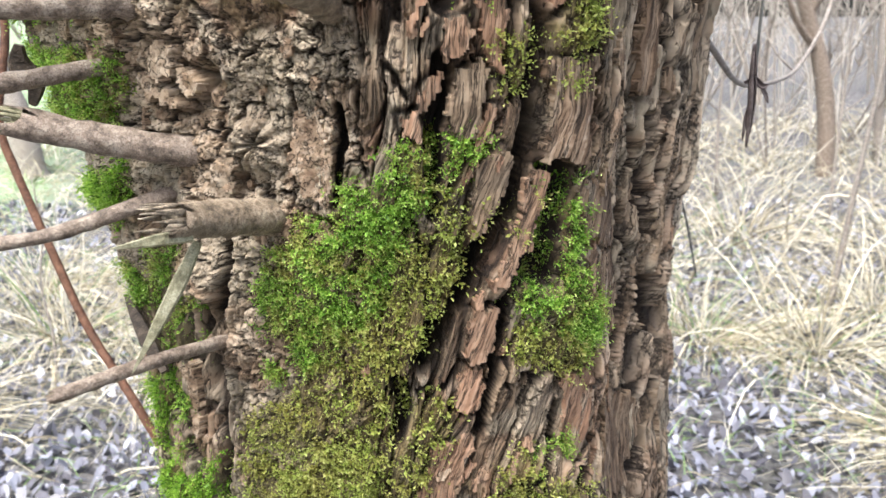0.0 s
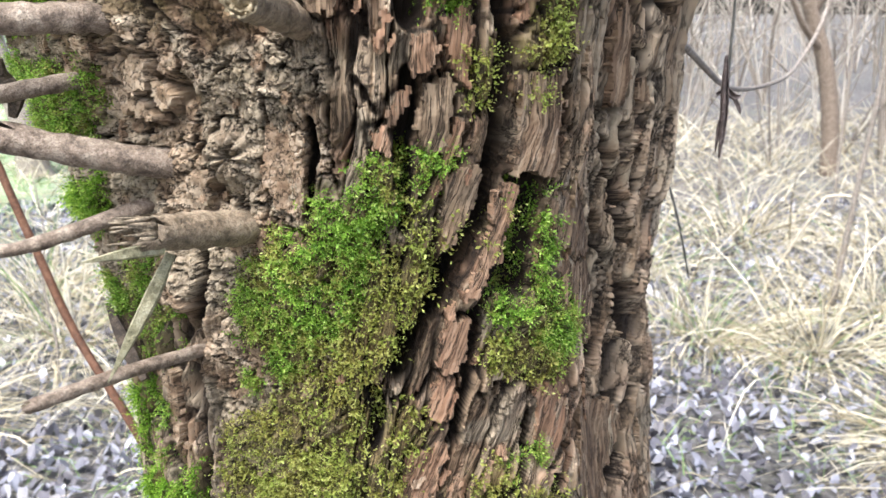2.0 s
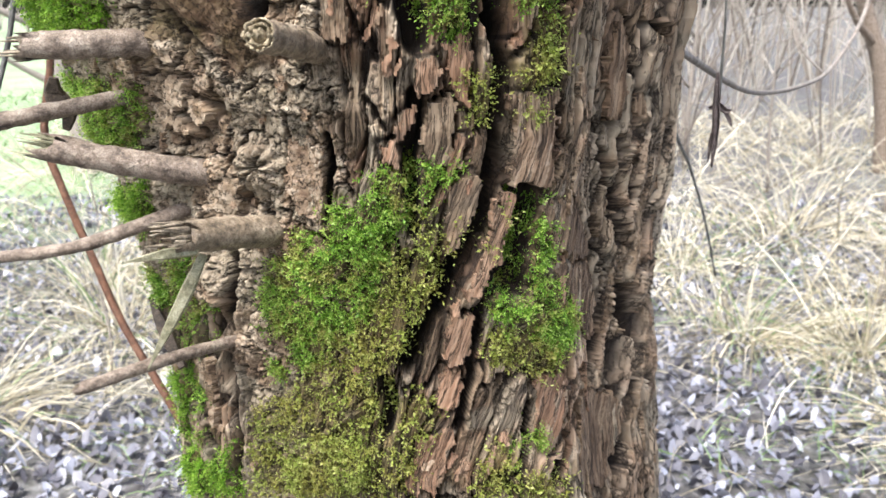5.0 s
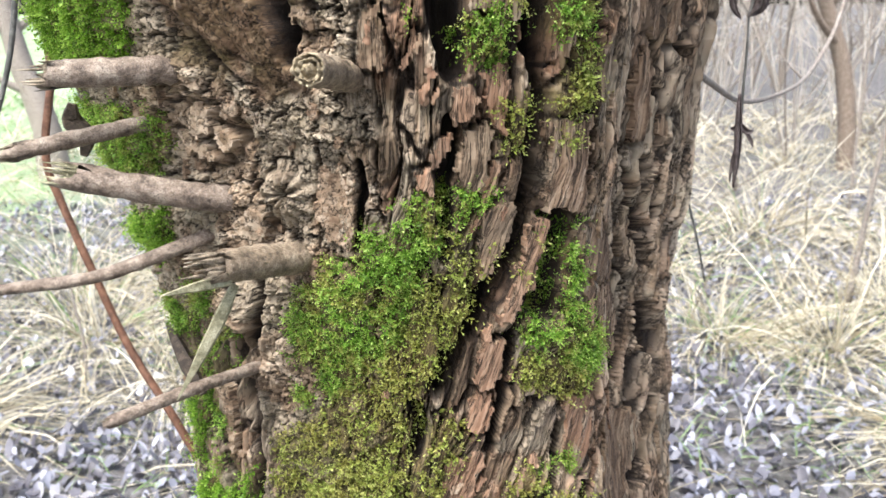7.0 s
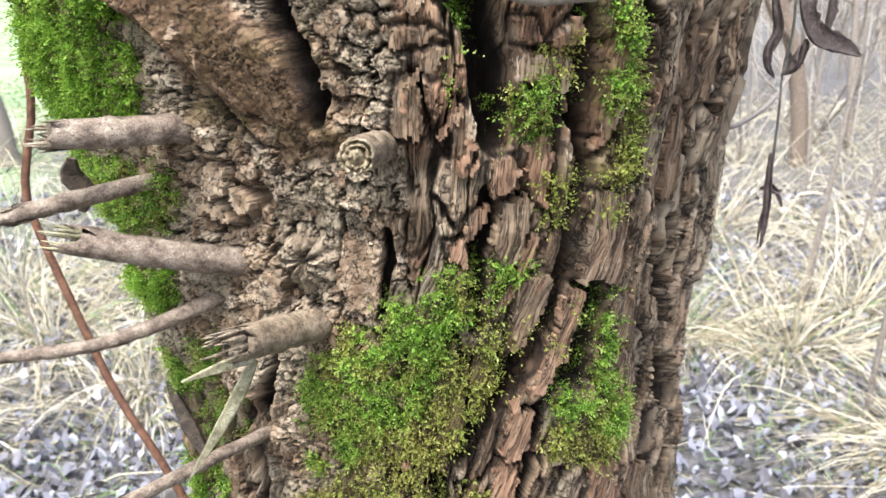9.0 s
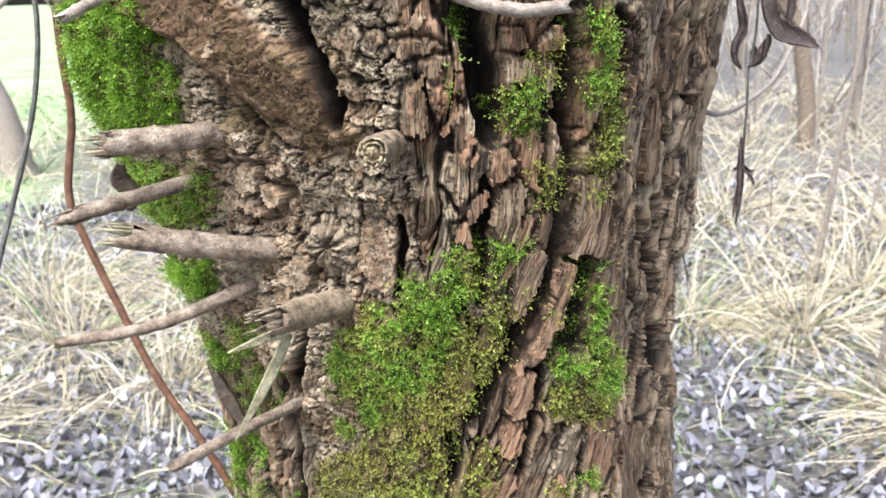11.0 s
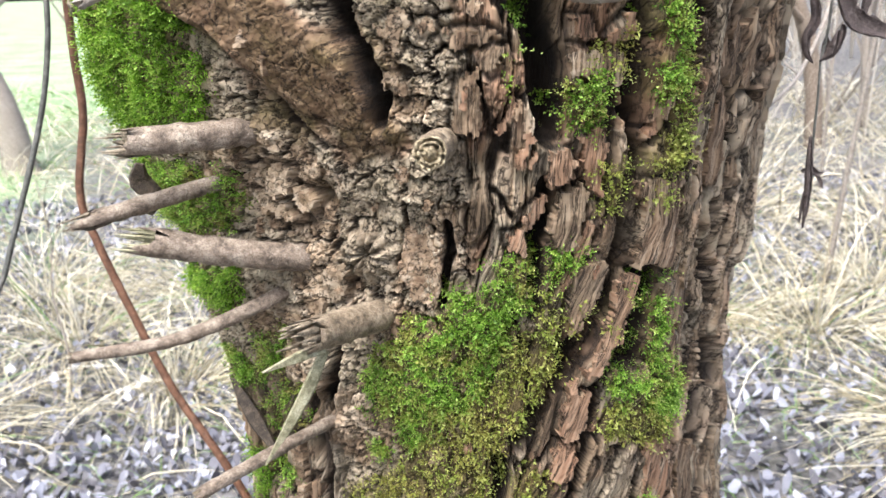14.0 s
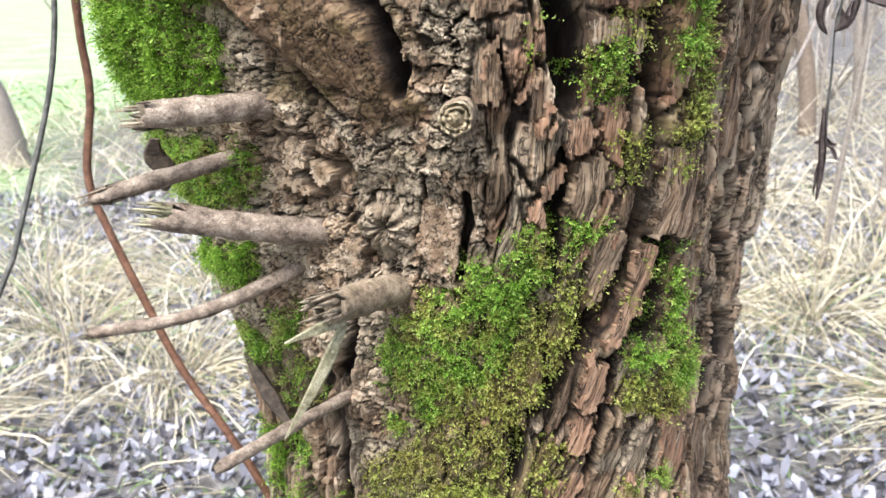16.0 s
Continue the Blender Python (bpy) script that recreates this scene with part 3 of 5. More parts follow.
PLATES.append(([(57.9, 1.448), (57.4, 1.505), (59.2, 1.525), (62.2, 1.503), (62.2, 1.46), (61.6, 1.444)], "n", 0.006))
PLATES.append(([(57.8, 1.56), (59.4, 1.575), (62.3, 1.548), (61.7, 1.52), (59.6, 1.525)], "n", 0.005))
PLATES.append(([(62.1, 1.559), (63.8, 1.578), (66.3, 1.558), (67.8, 1.526), (65.7, 1.514)], "n", 0.006))
PLATES.append(([(65.5, 1.453), (66.7, 1.47), (69.3, 1.455), (69.2, 1.437)], "n", 0.004))
PLATES.append(([(43.5, 1.232), (64.4, 1.202), (67.8, 1.181), (65.4, 1.151), (58.6, 1.111), (41.7, 1.149)], "n", 0.006))
PLATES.append(([(32.6, 1.253), (38.8, 1.25), (37.8, 1.224), (33.9, 1.198), (32.0, 1.204)], "n", 0.005))
PLATES.append(([(-49.0, 1.251), (-44.7, 1.255), (-43.4, 1.227), (-44.0, 1.186), (-45.6, 1.19), (-47.3, 1.223)], "n", 0.005))
PLATES.append(([(-39.8, 1.268), (-37.2, 1.256), (-35.8, 1.224), (-34.8, 1.195), (-36.8, 1.203), (-38.4, 1.236)], "n", 0.005))
PLATES.append(([(-40.0, 1.47), (-35.4, 1.462), (-37.1, 1.447), (-40.5, 1.457)], "g", 0.005))
PLATES.append(([(-44.9, 1.485), (-40.4, 1.482), (-41.6, 1.461), (-46.6, 1.462)], "g", 0.005))
PLATES.append(([(-35.7, 1.411), (-29.9, 1.411), (-30.8, 1.386), (-35.3, 1.379)], "g", 0.005))
PLATES.append(([(-49.5, 1.467), (-43.7, 1.456), (-39.2, 1.442), (-41.8, 1.44), (-49.0, 1.452)], "g", 0.005))
PLATES.append(([(24.6, 1.478), (29.0, 1.476), (33.6, 1.480), (33.8, 1.455), (33.2, 1.430), (32.8, 1.408), (30.9, 1.417), (29.1, 1.412), (26.8, 1.417), (25.2, 1.414), (25.4, 1.446)], "p", 0.010))


def flakes(x, y, steps, k, sharp=0.16):
    """Layers of torn flakes: stepped heights in 0..1 with sharp irregular edges, and a random number for each layer."""
    n = fbm(x, y, k, 4) * steps
    layer = np.floor(n)
    part_ = n - layer
    ident = TABLE[(k + 3) % 8][(layer * 7).astype(int) & 255, (np.floor(x * 0.7).astype(int) * 3 + np.floor(y * 0.7).astype(int)) & 255]
    return (layer + smooth(0, sharp, part_)) / steps, ident


def fine_relief(q, w, fibrous):
    """Small flakes and wrinkles along the grain."""
    step, ident = flakes(q * np.where(fibrous, 300, 170), w * np.where(fibrous, 9, 120), 6, 6, 0.10)
    wrinkle = 1 - np.abs(2 * fbm(q * 330, w * np.where(fibrous, 8, 150), 2, 3) - 1)
    return 0.0024 * (step - 0.5) - 0.0010 * smooth(0.84, 0.97, wrinkle) + 0.0008 * (fbm(q * 500, w * np.where(fibrous, 8, 220), 3, 3) - 0.5), ident


ROUND = np.linspace(-180, 180, 721)
AROUND = np.concatenate([[0], np.cumsum(np.linalg.norm(np.diff(on_trunk(ROUND, np.full(721, 1.4)), axis=0), axis=1))])
AROUND = AROUND - np.interp(20, ROUND, AROUND) + 20 * ARC          # true metres round the bark, for the pattern's size


def grain_shift(s, z):
    """How far the grain leans along the bark at a height: it runs upright above and slants to the left below."""
    lean = -0.34 * np.clip(1.445 - z, 0, 0.26) + 0.06 * np.clip(z - 1.445, 0, 0.2)
    return lean * smooth(-0.10, 0.04, s) * (1 - 0.5 * smooth(0.09, 0.23, s))


def scales(q, w, wide, tall, k, jag, gap):
    """Plates of bark wide x tall metres with jagged edges: the crack between them, a number for each, and the offset from its middle."""
    x, y = q / wide, w / tall
    x = x + jag * (fbm(x * 2.1 + 7, y * 2.1, k + 1, 4) - 0.5)
    y = y + jag * (fbm(x * 2.1, y * 2.1 + 5, k + 3, 4) - 0.5)
    edge, rid, ox, oy = cells(x, y, k)
    return 1 - smooth(0.25 * gap, gap, edge), rid, ox, oy


def bark_relief(a, z):
    """The bark's height over the trunk's form, and what colours it."""
    s = a * ARC
    wx, wz = fbm(s * 36, z * 36, 1, 2) - 0.5, fbm(s * 36 + 9, z * 36, 2, 2) - 0.5
    vx, vz = vnoise(s * 130, z * 130, 4) - 0.5, vnoise(s * 130 + 9, z * 130, 5) - 0.5
    lx, mx = fbm(s * 40, z * 6, 6, 2) - 0.5, vnoise(s * 110, z * 22, 4) - 0.5
    low = smooth(1.33, 1.27, z + 0.03 * wx)
    right = np.maximum(smooth(34, 44, a + 8 * lx), smooth(-30, -40, a + 12 * wx) * low)
    left = smooth(-1, -9, a + 14 * wx) * (1 - right)
    mid = np.clip(1 - right - left, 0, 1)
    q = np.interp(a, ROUND, AROUND) - grain_shift(s, z) + left * (0.006 * wx + 0.002 * vx) + (1 - left) * ((0.010 - 0.003 * right) * lx + (0.004 - 0.0025 * right) * mx)
    w = z + left * (0.008 * wz + 0.002 * vz) + (1 - left) * 0.03 * (vnoise(s * 40, z * 7, 3) - 0.5)
    h, tone, recess_shade = np.zeros(s.shape), np.zeros(s.shape), np.zeros(s.shape)
    loose = smooth(0.40, 0.62, fbm(s * 34, z * 34, 5, 3))
    # weight, plate width and height, gap, its depth, lift, tilt, share of the tone
    for weight, wide, tall, k, jag, gap_, deep, lift, tilt, share in (
            (left, 0.0200, 0.0170, 2, 0.70, 0.07 + 0.10 * loose, 0.0056, 0.0027, 0.0030, 0.60), (left, 0.0100, 0.0085, 5, 0.75, 0.04 + 0.07 * loose, 0.0024, 0.0015, 0.0020, 0.40),
            (mid, 0.0170, 0.0900, 0, 0.45, 0.16, 0.0095, 0.0045, 0.0020, 0.50), (mid, 0.0130, 0.0420, 6, 0.8, 0.04 + 0.06 * loose, 0.0022, 0.0018, 0.0018, 0.50),
            (right, 0.0125, 0.3200, 4, 0.45, 0.30, 0.0150, 0.0080, 0.0010, 0.55), (right, 0.0060, 0.1100, 1, 0.45, 0.17, 0.0062, 0.0030, 0.0010, 0.45)):
        crack, rid, ox, oy = scales(q, w, wide, tall, k, jag, gap_)
        turn = 6.28 * rid * 7
        h = h + weight * (lift * (rid - 0.5) + tilt * (0.6 * (np.cos(turn) * ox + np.sin(turn) * oy) - 0.6 * oy) - deep * crack)
        tone = tone + weight * share * rid
        # shade painted into the cracks between plates
        recess_shade = np.maximum(recess_shade, weight * crack * min(0.95, 190 * deep))
    for weight, fx, fz, k, high in ((mid, 60, 10, 1, 0.004), (left, 44, 38, 3, 0.0050), (right, 130, 6, 5, 0.005)):
        step, ident = flakes(q * fx, w * fz, 6, k, 0.05)
        h = h + weight * high * (step - 0.5)
        tone = tone * (1 - 0.3 * weight) + 0.3 * weight * ident
    more, ident = fine_relief(q, w, right + mid > 0.5)
    h = h + more * (1 - 0.45 * left)
    tone = 0.80 * tone + 0.20 * ident + 0.20 * right + 0.02 * left
    h = h + 0.009 * (fbm(s * 22, z * 16, 5, 2) - 0.5)
    red = 0.8 * smooth(0.46, 0.72, fbm(q * 30, w * 14, 4, 3)) * (0.15 + 0.85 * mid + 0.35 * right)
    # the smooth limb that parts from the trunk, upper left
    limb = smooth(0.034, 0.020, line_distance([(x * ARC, y) for x, y in LIMB], s, z))
    limb = limb * smooth(1.465, 1.530, z + 0.03 * wx)
    nick = smooth(0.90, 0.98, 1 - np.abs(2 * fbm((s + 0.7 * z) * 70, (z - 0.7 * s) * 230, 6, 4) - 1)) * smooth(0.5, 0.65, fbm(s * 50, z * 50, 2, 2))
    h = h * (1 - 0.92 * limb) + 0.014 * limb * smooth(1.48, 1.57, z) - 0.0022 * limb * nick + 0.0030 * limb * flakes((s + 0.7 * z) * 60, (z - 0.7 * s) * 120, 6, 1, 0.06)[0]
    tone, red = tone * (1 - 0.9 * limb), red * (1 - limb) + 0.35 * limb
    recess_shade = recess_shade * (1 - limb) + limb * 0.6 * nick
    # swellings and hollows
    for (x, y), size, amount in HOLLOWS:
        dent = np.exp(-(((a - x) * ARC + 0.01 * wx) ** 2 + (z - y + 0.01 * wz) ** 2) / size ** 2)
        # the deepest hollows get painted shade as well
        h, recess_shade = h + amount * dent, np.maximum(recess_shade, (amount < -0.013) * dent * 0.75)
    kx, ky = (a - KNOT[0]) * ARC, z - KNOT[1]
    kr = np.hypot(kx, ky)
    calm = 1 - 0.8 * np.exp(-(kr / 0.022) ** 4)
    h, recess_shade = h * calm, recess_shade * calm
    h = h - 0.007 * np.exp(-(kr / 0.004) ** 2) + 0.0034 * np.exp(-(kr / 0.022) ** 2) * np.sin(11 * np.arctan2(ky, kx) + 3 * wx) + 0.004 * np.exp(-((kr - 0.012) / 0.007) ** 2)
    # painted shade in the knot's furrows
    recess_shade = np.maximum(recess_shade, np.exp(-(kr / 0.018) ** 2) * smooth(0.55, 0.95, -np.sin(11 * np.arctan2(ky, kx) + 3 * wx)) * 0.8)
    # beds under the lifted plates, with a groove round each
    for poly, kind, high in PLATES:
        ring = [(x * ARC, y) for x, y in poly]
        lo, hi = np.min(ring, 0) - 0.01, np.max(ring, 0) + 0.01
        near = (s > lo[0]) & (s < hi[0]) & (z > lo[1]) & (z < hi[1])
        d = line_distance(ring + ring[:1], s[near], z[near]) * np.where(inside(ring, s[near], z[near]), 1, -1)
        bed = smooth(-0.002, 0.004, d)
        # the groove's shade is painted in along the plate's edge
        recess_shade[near] = np.maximum(recess_shade[near] * (1 - bed), min(0.85, 120 * high) * np.exp(-((d + 0.0012) / 0.002) ** 2))
        h[near] = h[near] * (1 - min(0.85, 170 * high) * bed) - 0.5 * high * np.exp(-((d + 0.0015) / 0.0022) ** 2)
    # deep fissures
    gap = np.zeros(s.shape)
    for pts, wide, deep in FISSURES:
        line = [(x * ARC, y) for x, y in pts]
        lo, hi = np.min(line, 0) - 0.03, np.max(line, 0) + 0.03
        near = (s > lo[0]) & (s < hi[0]) & (z > lo[1]) & (z < hi[1])
        d = line_distance(line, s[near] + 0.006 * (wx * left + (1 - left) * (0.6 * lx + 0.6 * mx))[near], z[near] + 0.004 * wz[near])
        wide = (1.4 if deep > 0.0135 else 1.15) * wide * (0.55 + 0.9 * fbm(s[near] * 60, z[near] * 25, 6, 2))
        cut = 1 - smooth(0.65 * wide, 1.25 * wide, d)
        h[near] = np.minimum(h[near], h[near] * (1 - cut) + cut * (-1.7 * deep)) + 0.0015 * np.exp(-((d - 2 * wide) / wide) ** 2)
        gap[near] = np.maximum(gap[near], cut)
        # dark walls and floor: the fissure's shade put into the bark colour
        recess_shade[near] = np.maximum(recess_shade[near], smooth(0.0, 0.45, cut))
    # cushions under the moss
    algae = np.zeros(s.shape)
    for poly, kind, high in MOSS:
        ring = [(x * ARC, y) for x, y in poly]
        lo, hi = np.min(ring, 0) - 0.02, np.max(ring, 0) + 0.02
        near = (s > lo[0]) & (s < hi[0]) & (z > lo[1]) & (z < hi[1])
        sx, zx = s[near] + 0.010 * wx[near], z[near] + 0.010 * wz[near]
        d = line_distance(ring + ring[:1], sx, zx) * np.where(inside(ring, sx, zx), 1, -1)
        body = smooth(-0.002, 0.010, d)
        h[near] += 0.45 * high * body * (0.4 + fbm(sx * 90, zx * 90, 7, 2)) * (1 - 0.7 * gap[near])
        algae[near] = np.maximum(algae[near], smooth(-0.012, 0.006, d))
    algae = np.maximum(algae, 0.50 * limb)
    algae = np.maximum(algae, np.maximum(0.55 * smooth(-20, -60, a), 0.85 * smooth(-3, -18, a) * smooth(1.42, 1.48, z)) * fbm(s * 30, z * 30, 3, 3))
    algae = np.maximum(algae, 0.8 * smooth(1.27, 1.20, z) * smooth(34, 20, a) * smooth(-40, -10, a) * fbm(s * 40, z * 25, 2, 3))
    grey = smooth(0.35, 0.8, fbm(s * 16, z * 16, 6, 3)) * (0.6 + 0.7 * left) * (1 - limb) * (1 - gap)
    return h, np.clip(tone, 0, 1), np.clip(red * (1 - 0.6 * gap), 0, 1), algae * (1 - gap * 0.6), np.clip(1.6 * grey, 0, 1), np.clip(recess_shade, 0, 1), q, w, np.maximum(left, limb)


FRONT = 1000
front = np.linspace(-102, 102, FRONT)
back = np.linspace(102, 258, 62)[1:-1]
A_AXIS = np.concatenate([front, back])
Z_AXIS = np.concatenate([np.linspace(-0.12, 1.07, 60), np.linspace(1.07, 1.645, 800)[1:], np.linspace(1.645, 2.3, 50)[1:]])
GA, GZ = np.meshgrid(np.where(A_AXIS > 180, A_AXIS - 360, A_AXIS), Z_AXIS)
RELIEF, TONE, RED, ALGAE, GREY, RECESS_SHADE, ACROSS, ALONG, SCALY = bark_relief(GA, GZ)


def relief_at(a, z):
    """The bark's height at places on the trunk's front."""
    i = np.clip(np.searchsorted(Z_AXIS, z), 1, len(Z_AXIS) - 1)
    j = np.clip(((np.asarray(a) + 102) / 204 * (FRONT - 1)).round().astype(int), 0, FRONT - 1)
    return RELIEF[i, j]


# ---- the tree ----
tree = thing("tree", "old mossy tree with deeply fissured brown bark and broken twigs", "tree")
rows, cols = GA.shape
grid = np.arange(rows * cols).reshape(rows, cols)
nxt = np.roll(grid, -1, 1)
quads = np.stack([grid[:-1], nxt[:-1], nxt[1:], grid[1:]], -1).reshape(-1, 4)
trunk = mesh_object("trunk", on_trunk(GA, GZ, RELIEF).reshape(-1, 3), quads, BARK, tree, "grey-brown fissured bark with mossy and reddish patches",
                    attributes={"tone": TONE.ravel(), "red": RED.ravel(), "algae": ALGAE.ravel(), "grey": GREY.ravel(), "recess_shade": RECESS_SHADE.ravel(), "across": ACROSS.ravel(), "along": ALONG.ravel(), "rise": RELIEF.ravel(), "scaly": SCALY.ravel()})


def tube_part(name, points, radii, mat_, parent, label="", sides=12, wobble=0.06, seed=1, attributes=None):
    v, f = tube(points, radii, sides, wobble, seed)
    values = {k: np.full(len(v), x) for k, x in (attributes or {}).items()}
    if values:
        values.update(across=v[:, 0], along=v[:, 2], rise=v[:, 1])
    return mesh_object(name, v, f, mat_, parent, label, attributes=values)


for pts, r0, r1 in (([(-0.10, 0.60, 2.05), (-0.32, 0.62, 2.5), (-0.55, 0.7, 3.2), (-0.7, 0.8, 4.0)], 0.17, 0.07),
                    ([(0.06, 0.58, 2.05), (0.16, 0.56, 2.6), (0.22, 0.6, 3.3), (0.35, 0.62, 4.2)], 0.18, 0.06),
                    ([(-0.03, 0.66, 2.05), (-0.02, 0.8, 2.6), (0.02, 1.0, 3.4)], 0.15, 0.06)):
    tube_part("limb", curve(pts, 14), np.linspace(r0, r1, 14), BARK, tree, "rough brown limb", 20, 0.08, 4, {"tone": 0.45, "red": 0.2, "algae": 0.2, "grey": 0.3})


# ---- bark plates ----
def bark_plate(poly, high, kind, seed, parent, step=0.0014):
    """One lifted plate of bark with a ragged edge, its outline in metres along and up the trunk."""
    local = np.random.default_rng(seed)
    lo, hi = np.min(poly, 0) - 0.003, np.max(poly, 0) + 0.003
    nx, nz = max(4, int((hi[0] - lo[0]) / step)), max(4, int((hi[1] - lo[1]) / step))
    s, z = np.meshgrid(np.linspace(lo[0], hi[0], nx), np.linspace(lo[1], hi[1], nz))
    s, z = s + local.uniform(-0.3, 0.3, s.shape) * step, z + local.uniform(-0.3, 0.3, s.shape) * step
    ring = [tuple(p) for p in poly]
    wx, wz = fbm(s * 170, z * 70, seed % 8, 3) - 0.5, fbm(s * 170 + 5, z * 90, seed % 7, 3) - 0.5
    rough = min(0.009, 0.35 * (hi[0] - lo[0] - 0.006))
    kept = inside(ring, s + rough * wx, z + 1.6 * rough * wz)
    cell = kept[:-1, :-1] & kept[1:, :-1] & kept[:-1, 1:] & kept[1:, 1:]
    if cell.sum() < 6:
        return None
    label_ = np.zeros(cell.shape, int)
    best, number_ = 0, 0
    for start in zip(*np.nonzero(cell)):
        if label_[start]:
            continue
        number_ += 1
        label_[start], stack, count_ = number_, [start], 0
        while stack:
            i, k = stack.pop()
            count_ += 1
            for p in ((i + 1, k), (i - 1, k), (i, k + 1), (i, k - 1)):
                if 0 <= p[0] < cell.shape[0] and 0 <= p[1] < cell.shape[1] and cell[p] and not label_[p]:
                    label_[p] = number_
                    stack.append(p)
        if count_ > best:
            best, largest = count_, number_
    cell = label_ == largest
    a = s / ARC
    under = relief_at(a, z)
    mid = np.array([s[kept].mean(), z[kept].mean()])
    terms = np.stack([s - mid[0], z - mid[1], np.ones(s.shape)], -1)
    floor_ = np.quantile(under[kept], 0.6)
    plane = np.linalg.lstsq(terms[kept], np.clip(under[kept], floor_, None), rcond=None)[0]
    base = terms @ plane
    tall = np.abs(z[kept] - mid[1]).max() + 1e-6
    q = np.interp(a, ROUND, AROUND) - grain_shift(s, z) + 0.0015 * wx
    more, ident = fine_relief(q, z + 0.001 * wz, a > 15)
    top = base + high * (0.60 - 0.35 * (z - mid[1]) / tall) + 0.55 * more + 0.004 * (fbm(s * 60, z * 30, seed % 5, 2) - 0.5)
    index = np.full(s.shape, -1)
    used = np.zeros(s.shape, bool)
    for da in (0, 1):
        for db in (0, 1):
            used[da:nz - 1 + da, db:nx - 1 + db] |= cell
    index[used] = np.arange(used.sum())
    v = on_trunk(a[used], z[used], top[used])
    low = on_trunk(a[used], z[used], np.minimum(base[used] - 0.007, top[used] - 0.007))
    n = len(v)
    faces = []
    for i, k in zip(*np.nonzero(cell)):
        faces.append((index[i, k], index[i, k + 1], index[i + 1, k + 1], index[i + 1, k]))
    sides = {}
    for f in faces:
        for p, r in zip(f, f[1:] + f[:1]):
            sides[(p, r)] = 1
    rim = [(p, r) for p, r in sides if (r, p) not in sides]
    lip = {}
    for p, r in rim:
        for x in (p, r):
            lip.setdefault(int(x), len(lip))
    order = list(lip)
    faces = [tuple(int(x) for x in f) for f in faces]
    for p, r in rim:
        faces.append((int(r), int(p), n + lip[int(p)], n + lip[int(r)]))
    verts = [v, low[order]]
    red, grey, tone = {"r": (0.95, 0.15, 0.55), "p": (0.30, 0.40, 0.62), "g": (0.12, 0.55, 0.45), "n": (0.2, 0.4, 0.45)}[kind]
    tones = np.clip(tone + 0.3 * (local.random() - 0.5) + 0.5 * (ident[used] - 0.5), 0, 1)
    tones = np.concatenate([tones, tones[order]])
    total = len(tones)
    ob = mesh_object("bark_plate", np.concatenate(verts), faces, BARK, parent, "", True, {
        "tone": tones, "red": np.full(total, red * (0.6 + 0.4 * local.random())), "algae": np.full(total, 0.15), "grey": np.full(total, grey), "recess_shade": np.zeros(total), "across": np.concatenate([q[used], q[used][order]]) + seed, "along": np.concatenate([z[used], z[used][order]]), "scaly": np.full(total, float(mid[0] < -0.02)), "rise": np.concatenate([top[used], top[used][order] - 0.008])})
    edges = {(min(int(p), int(r)), max(int(p), int(r))) for p, r in rim}
    ob.data.attributes.new("sharp_edge", "BOOLEAN", "EDGE").data.foreach_set("value", [tuple(sorted(e.vertices)) in edges for e in ob.data.edges])
    return ob


for number, (poly, kind, high) in enumerate(PLATES):
    bark_plate([(x * ARC, y) for x, y in poly], 0.55 * high, kind, number + 11, trunk)


def scatter_plates(count, seed):
    local = np.random.default_rng(seed)
    made = 0
    while made < count:
        a, z = local.uniform(-85, 82), local.uniform(1.08, 1.62)
        if a < -5 and local.random() < 0.55:
            continue
        if any(inside([(x * ARC, y) for x, y in poly], np.array([a * ARC]), np.array([z]))[0] for poly, _, _ in MOSS):
            continue
        s = a * ARC
        if a > 38 and local.random() < 0.5:
            continue
        if any(line_distance([(x * ARC, y) for x, y in pts], np.array([s]), np.array([z]))[0] < 0.012 for pts, _, _ in FISSURES):
            continue
        slope = 0.07 + 0.40 * math.exp(-((s - 0.045) / 0.055) ** 2)
        if a > 38:
            long, wide, kind = local.uniform(0.03, 0.08), local.uniform(0.004, 0.008), local.choice(["n", "n", "g", "r"])
        elif a > -5:
            long, wide, kind = local.uniform(0.012, 0.032), local.uniform(0.006, 0.012), local.choice(["n", "r", "g"])
        else:
            long, wide, kind = local.uniform(0.010, 0.026), local.uniform(0.006, 0.014), local.choice(["n", "n", "g", "p"])
        around = np.arange(9) / 9 * 2 * math.pi
        r = local.uniform(0.45, 1.2, 9)
        y = np.cos(around) * long * r / 2
        x = np.sin(around) * wide * r / 2 + slope * y
        bark_plate(np.stack([s + x, z + y], 1), local.uniform(0.0015, 0.0035) if a < -5 else local.uniform(0.003, 0.006), kind, seed * 1000 + made, trunk)
        made += 1


scatter_plates(130, 5)


